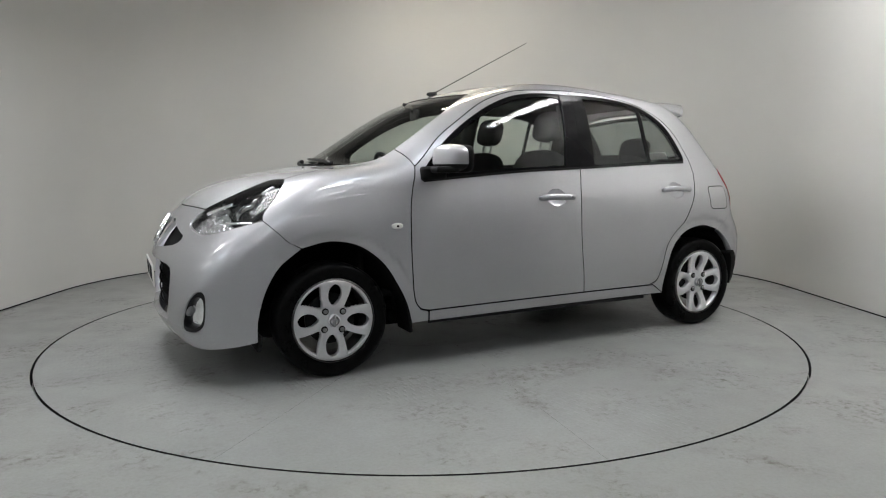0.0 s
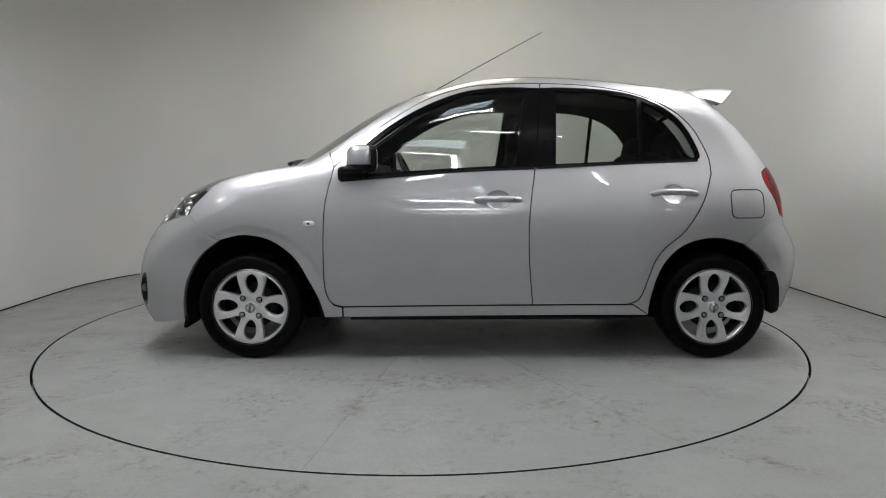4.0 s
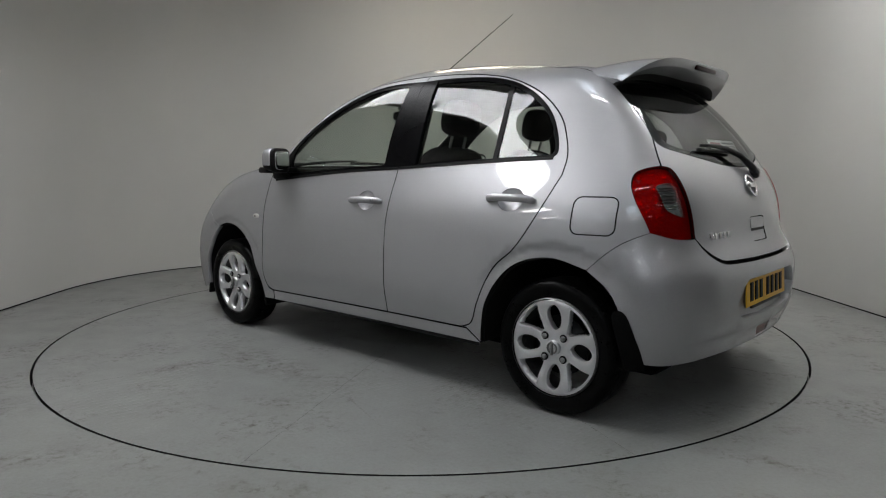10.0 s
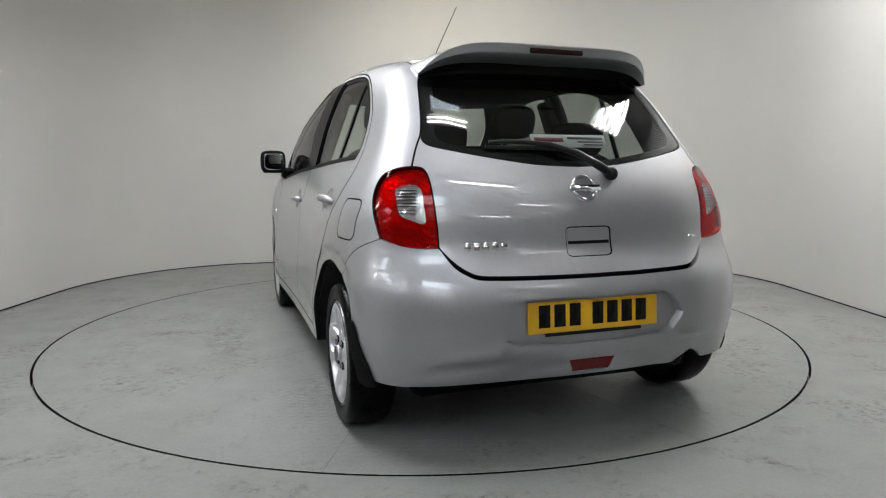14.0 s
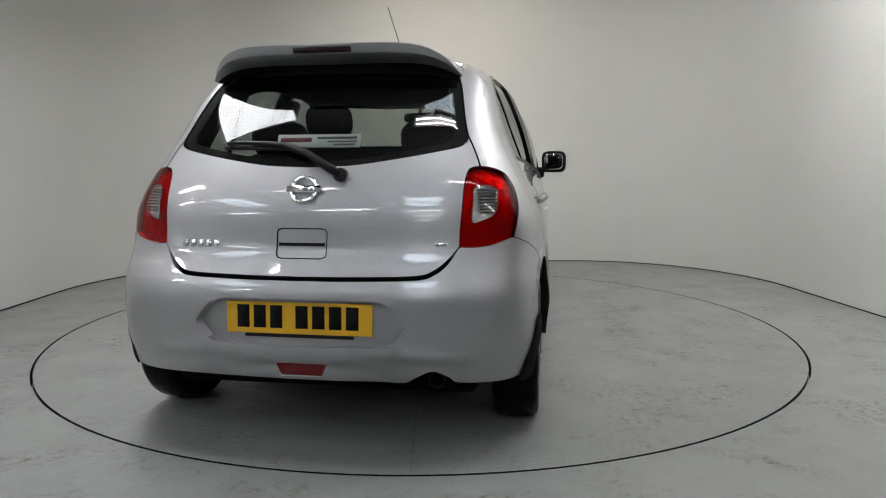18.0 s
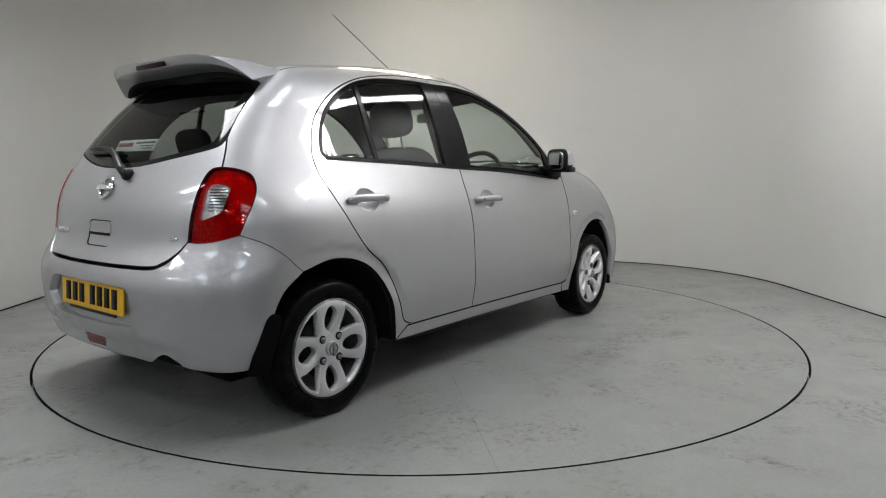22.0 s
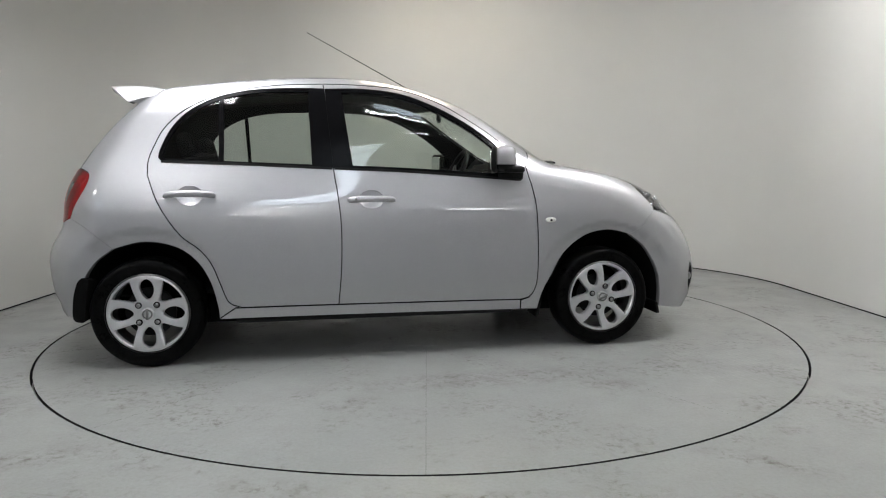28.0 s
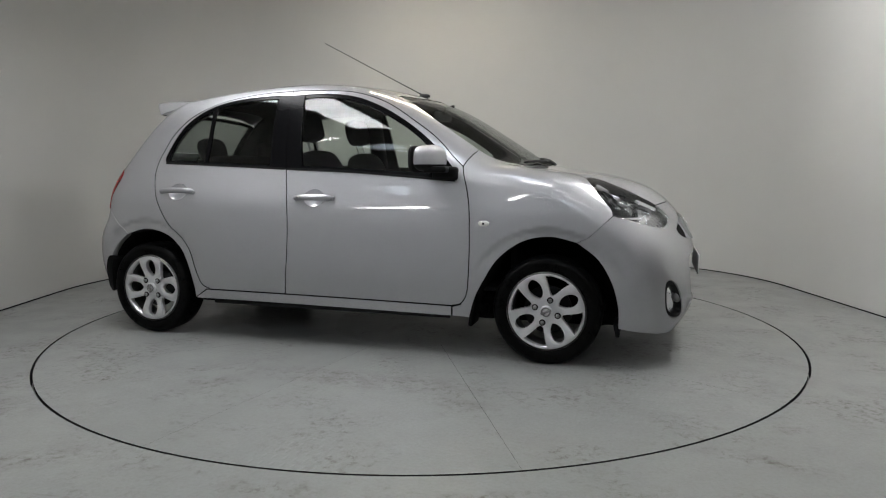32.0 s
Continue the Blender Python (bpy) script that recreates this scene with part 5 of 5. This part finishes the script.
both("mud_flap", block((0.022, 0.16, 0.21), (0.843, 0.758, 0.285), 0.008, 2, Matrix.Rotation(radians(8), 4, "Y")), RUBBER, car, "black rubber mud flap")
flap = ring([(-1.488, 0.455), (-1.512, 0.474), (-1.54, 0.455), (-1.562, 0.40), (-1.578, 0.34), (-1.588, 0.285), (-1.588, 0.25), (-1.555, 0.242), (-1.526, 0.25), (-1.518, 0.3), (-1.503, 0.38)])
both("mud_flap", panel("mud_flap", ROUND, flap, h=0.03, gap=0, off=0.007, rim=0.085), RUBBER, car, "black rubber mud flap behind the rear wheel")

both("air_deflector", block((0.02, 0.2, 0.07), (1.575, 0.7, 0.2), 0.006, 2, Matrix.Rotation(radians(-12), 4, "Y")), RUBBER, car, "black rubber strip ahead of the wheel")

# ---- car: underside ----
part("underbody", block((3.1, 1.2, 0.15), (-0.02, 0, 0.245), 0.04, 2), UNDER, car)
# wide low slab added to block light and deepen the shadow beneath
part("shadow_slab", block((1.8, 1.3, 0.07), (-0.02, 0, 0.232), 0.02, 2), UNDER, car)
# tray hung low for the same deeper shadow under the nose
part("engine_tray", block((0.5, 1.22, 0.08), (1.52, 0, 0.22), 0.03, 2), UNDER, car)
part("spare_wheel_well", block((0.42, 1.1, 0.1), (-1.42, 0, 0.26), 0.04, 2), UNDER, car)
part("rear_silencer", puff((0.3, 0.5, 0.16), (-1.5, -0.25, 0.3), 3.0), UNDER, car)
both("sill_seam", block((1.5, 0.01, 0.022), (-0.05, 0.762, 0.214), 0.003, 1), DARK, car)
both("sill_floor", block((1.5, 0.2, 0.02), (-0.03, 0.68, 0.236), 0.004, 1), UNDER, car)
both("sill_back", block((1.5, 0.02, 0.2), (-0.03, 0.70, 0.33), 0.004, 1), UNDER, car)

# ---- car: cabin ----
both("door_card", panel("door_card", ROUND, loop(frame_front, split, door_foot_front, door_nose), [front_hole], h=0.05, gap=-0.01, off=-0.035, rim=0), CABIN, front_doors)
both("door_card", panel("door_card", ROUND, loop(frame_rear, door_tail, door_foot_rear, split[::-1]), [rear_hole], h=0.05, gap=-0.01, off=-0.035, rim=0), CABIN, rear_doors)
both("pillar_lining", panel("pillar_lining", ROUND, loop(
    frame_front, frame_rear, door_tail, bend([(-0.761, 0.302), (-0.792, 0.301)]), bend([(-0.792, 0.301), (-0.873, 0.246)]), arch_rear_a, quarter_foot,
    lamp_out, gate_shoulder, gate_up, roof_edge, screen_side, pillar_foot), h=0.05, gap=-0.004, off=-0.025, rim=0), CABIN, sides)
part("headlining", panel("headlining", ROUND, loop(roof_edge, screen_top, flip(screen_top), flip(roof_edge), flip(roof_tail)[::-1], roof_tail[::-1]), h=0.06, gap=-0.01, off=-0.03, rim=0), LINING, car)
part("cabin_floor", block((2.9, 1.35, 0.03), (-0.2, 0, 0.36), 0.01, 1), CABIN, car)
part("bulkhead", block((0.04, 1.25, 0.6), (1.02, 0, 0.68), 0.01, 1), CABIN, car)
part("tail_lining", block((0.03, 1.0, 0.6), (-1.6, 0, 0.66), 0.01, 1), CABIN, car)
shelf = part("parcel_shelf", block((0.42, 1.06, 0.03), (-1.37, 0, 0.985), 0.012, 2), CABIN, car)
LEAN = pose(-1.572, -0.01, 1.106, 0, 30, 0)
bm = block((0.004, 0.315, 0.056), (0, 0, 0), 0.001, 1)
bmesh.ops.transform(bm, matrix=LEAN, verts=bm.verts)
sign = part("dealer_card", bm, CARD, car, "white dealer card with printed bars")
for y, w, z, h, mat in ((0.085, 0.12, 0.004, 0.018, CARD_RED), (-0.07, 0.15, 0.012, 0.009, CARD_GREY), (-0.09, 0.11, -0.004, 0.005, CARD_GREY), (-0.1, 0.08, -0.016, 0.005, CARD_GREY)):
    bm = block((0.001, w, h), (-0.0028, y, z), 0)
    bmesh.ops.transform(bm, matrix=LEAN, verts=bm.verts)
    part("bar", bm, mat, sign)

dash = bmesh.new()
prof = [(0.62, 0.7), (0.56, 0.8), (0.56, 0.92), (0.6, 0.985), (0.72, 1.01), (0.9, 1.02), (1.04, 1.0), (1.04, 0.7)]
rows = []
for i in range(13):
    y = -0.68 + 1.36 * i / 12
    hump = 0.045 * math.exp(-(((y + 0.36) / 0.17) ** 2))
    rows.append([dash.verts.new((x - hump * (z > 0.9) * 0.5, y * (1 - 0.3 * max(0, x - 0.72) / 0.3), z + hump * (0.95 < z) * (x < 0.8))) for x, z in prof])
for a, b in zip(rows, rows[1:]):
    for k in range(len(prof)):
        dash.faces.new((a[k], a[(k + 1) % len(prof)], b[(k + 1) % len(prof)], b[k]))
bmesh.ops.recalc_face_normals(dash, faces=dash.faces[:])
part("dashboard", smooth_all(dash), CABIN, car, "dark grey moulded dashboard")
wheel_m = Matrix.Translation((0.44, -0.36, 0.95)) @ Matrix.Rotation(radians(-64), 4, "Y")
bm = bmesh.new()
rows = []
for i in range(40):
    a = 2 * math.pi * i / 40
    rows.append([bm.verts.new(((0.18 + 0.016 * math.cos(b)) * math.cos(a), (0.18 + 0.016 * math.cos(b)) * math.sin(a), 0.016 * math.sin(b))) for b in [2 * math.pi * k / 8 for k in range(8)]])
for i in range(40):
    for k in range(8):
        bm.faces.new((rows[i][k], rows[(i + 1) % 40][k], rows[(i + 1) % 40][(k + 1) % 8], rows[i][(k + 1) % 8]))
bmesh.ops.transform(bm, matrix=wheel_m, verts=bm.verts)
steer = part("steering_wheel", smooth_all(bm), DARK, car, "black steering wheel")
bm = puff((0.12, 0.15, 0.05), (0, 0, -0.01), 3.0, seg=(20, 10))
bmesh.ops.transform(bm, matrix=wheel_m, verts=bm.verts)
part("steering_boss", bm, DARK, steer)
for a in (90, 210, 330):
    bm = block((0.03, 0.14, 0.015), (0, 0.1, -0.005), 0.005, 1)
    bmesh.ops.transform(bm, matrix=wheel_m @ Matrix.Rotation(radians(a), 4, "Z"), verts=bm.verts)
    part("steering_spoke", bm, DARK, steer)


def seat(x, y, back_x, tilt, width=0.5):
    """A front seat: cushion, backrest and headrest on two rods."""
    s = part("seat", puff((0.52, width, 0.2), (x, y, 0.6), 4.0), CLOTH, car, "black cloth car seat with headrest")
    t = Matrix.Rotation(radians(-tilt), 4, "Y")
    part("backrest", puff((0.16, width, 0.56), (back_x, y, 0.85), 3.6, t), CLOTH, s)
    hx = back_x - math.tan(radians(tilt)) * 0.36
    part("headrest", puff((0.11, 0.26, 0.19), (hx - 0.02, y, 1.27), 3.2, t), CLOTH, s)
    for d in (-0.055, 0.055):
        part("headrest_rod", tube([(hx + 0.02, y + d, 1.1), (hx - 0.01, y + d, 1.2)], 0.007, 8), STEEL, s)


seat(-0.05, -0.36, -0.235, 14)
seat(-0.05, 0.36, -0.235, 14)
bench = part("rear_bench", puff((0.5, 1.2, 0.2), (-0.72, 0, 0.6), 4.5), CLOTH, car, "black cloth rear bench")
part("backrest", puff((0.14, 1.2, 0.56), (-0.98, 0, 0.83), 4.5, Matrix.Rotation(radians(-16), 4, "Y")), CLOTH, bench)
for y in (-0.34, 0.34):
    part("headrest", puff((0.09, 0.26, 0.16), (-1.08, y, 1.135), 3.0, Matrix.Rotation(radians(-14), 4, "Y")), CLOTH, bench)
part("inside_mirror", puff((0.03, 0.22, 0.065), (0.42, 0, 1.345), 4.0, Matrix.Rotation(radians(-12), 4, "Z"), seg=(24, 12)), DARK, car)
part("mirror_stem", tube([(0.43, 0, 1.36), (0.46, 0, 1.4), (0.5, 0, 1.405)], 0.012, 8), DARK, car)
both("pillar_post", block((0.11, 0.05, 0.4), (-0.3, 0.64, 1.2), 0.02, 2, Matrix.Rotation(radians(20), 4, "X")), CABIN, car)


# ---- turntable ----
turntable = new("turntable")
tagged(turntable, "round grey painted turntable of wedge plates flush with the floor", "turntable")


def wedge(a0, a1, r0, r1, seam=0.0004):
    """A flat plate of the turntable between two radii, with narrow joints."""
    bm = bmesh.new()
    n = 14
    rows = []
    for i in range(n + 1):
        t = i / n
        row = []
        for r in (r0, r1):
            d = seam / r
            a = (a0 + d) * (1 - t) + (a1 - d) * t
            row.append((r * math.cos(a), r * math.sin(a)))
        rows.append(row)
    up = [[bm.verts.new((x, y, 0.0)) for x, y in r] for r in rows]
    lo = [[bm.verts.new((x, y, -0.02)) for x, y in r] for r in rows]
    for i in range(n):
        bm.faces.new((up[i][0], up[i][1], up[i + 1][1], up[i + 1][0]))
        bm.faces.new((up[i][1], lo[i][1], lo[i + 1][1], up[i + 1][1])).material_index = 1
        bm.faces.new((up[i][0], up[i + 1][0], lo[i + 1][0], lo[i][0]))
    for i in (0, n):
        bm.faces.new((up[i][0], lo[i][0], lo[i][1], up[i][1])).material_index = 1
    bmesh.ops.recalc_face_normals(bm, faces=bm.faces[:])
    return bm


for k in range(10):
    part("plate", wedge(radians(9 + 36 * k), radians(45 + 36 * k), 0.601, RADIUS - 0.006), DISC, turntable).data.materials.append(GAP)
part("hub_plate", smooth_all(lathe([(0.6, -0.02), (0.6, 0.0), (0.0005, 0.0)], 64), False), DISC, turntable)
part("bed", lathe([(RADIUS - 0.03, -0.03), (RADIUS - 0.03, -0.022), (0.0005, -0.022)], 64), GAP, turntable)


# ---- movement ----
def heading(t):
    """The car's heading in degrees."""
    return 205.3995 - 6.748815 * t - 0.0205776 * t**2 + 0.00039213 * t**3


def motions():
    spin = []
    for k in range(33):
        spin.append((float(k), Matrix.Rotation(radians(heading(k)), 4, "Z")))
    walk(turntable, spin)
    walk(car, [(t, m @ pose(-0.321, 0.0573, 0)) for t, m in spin])


motions()
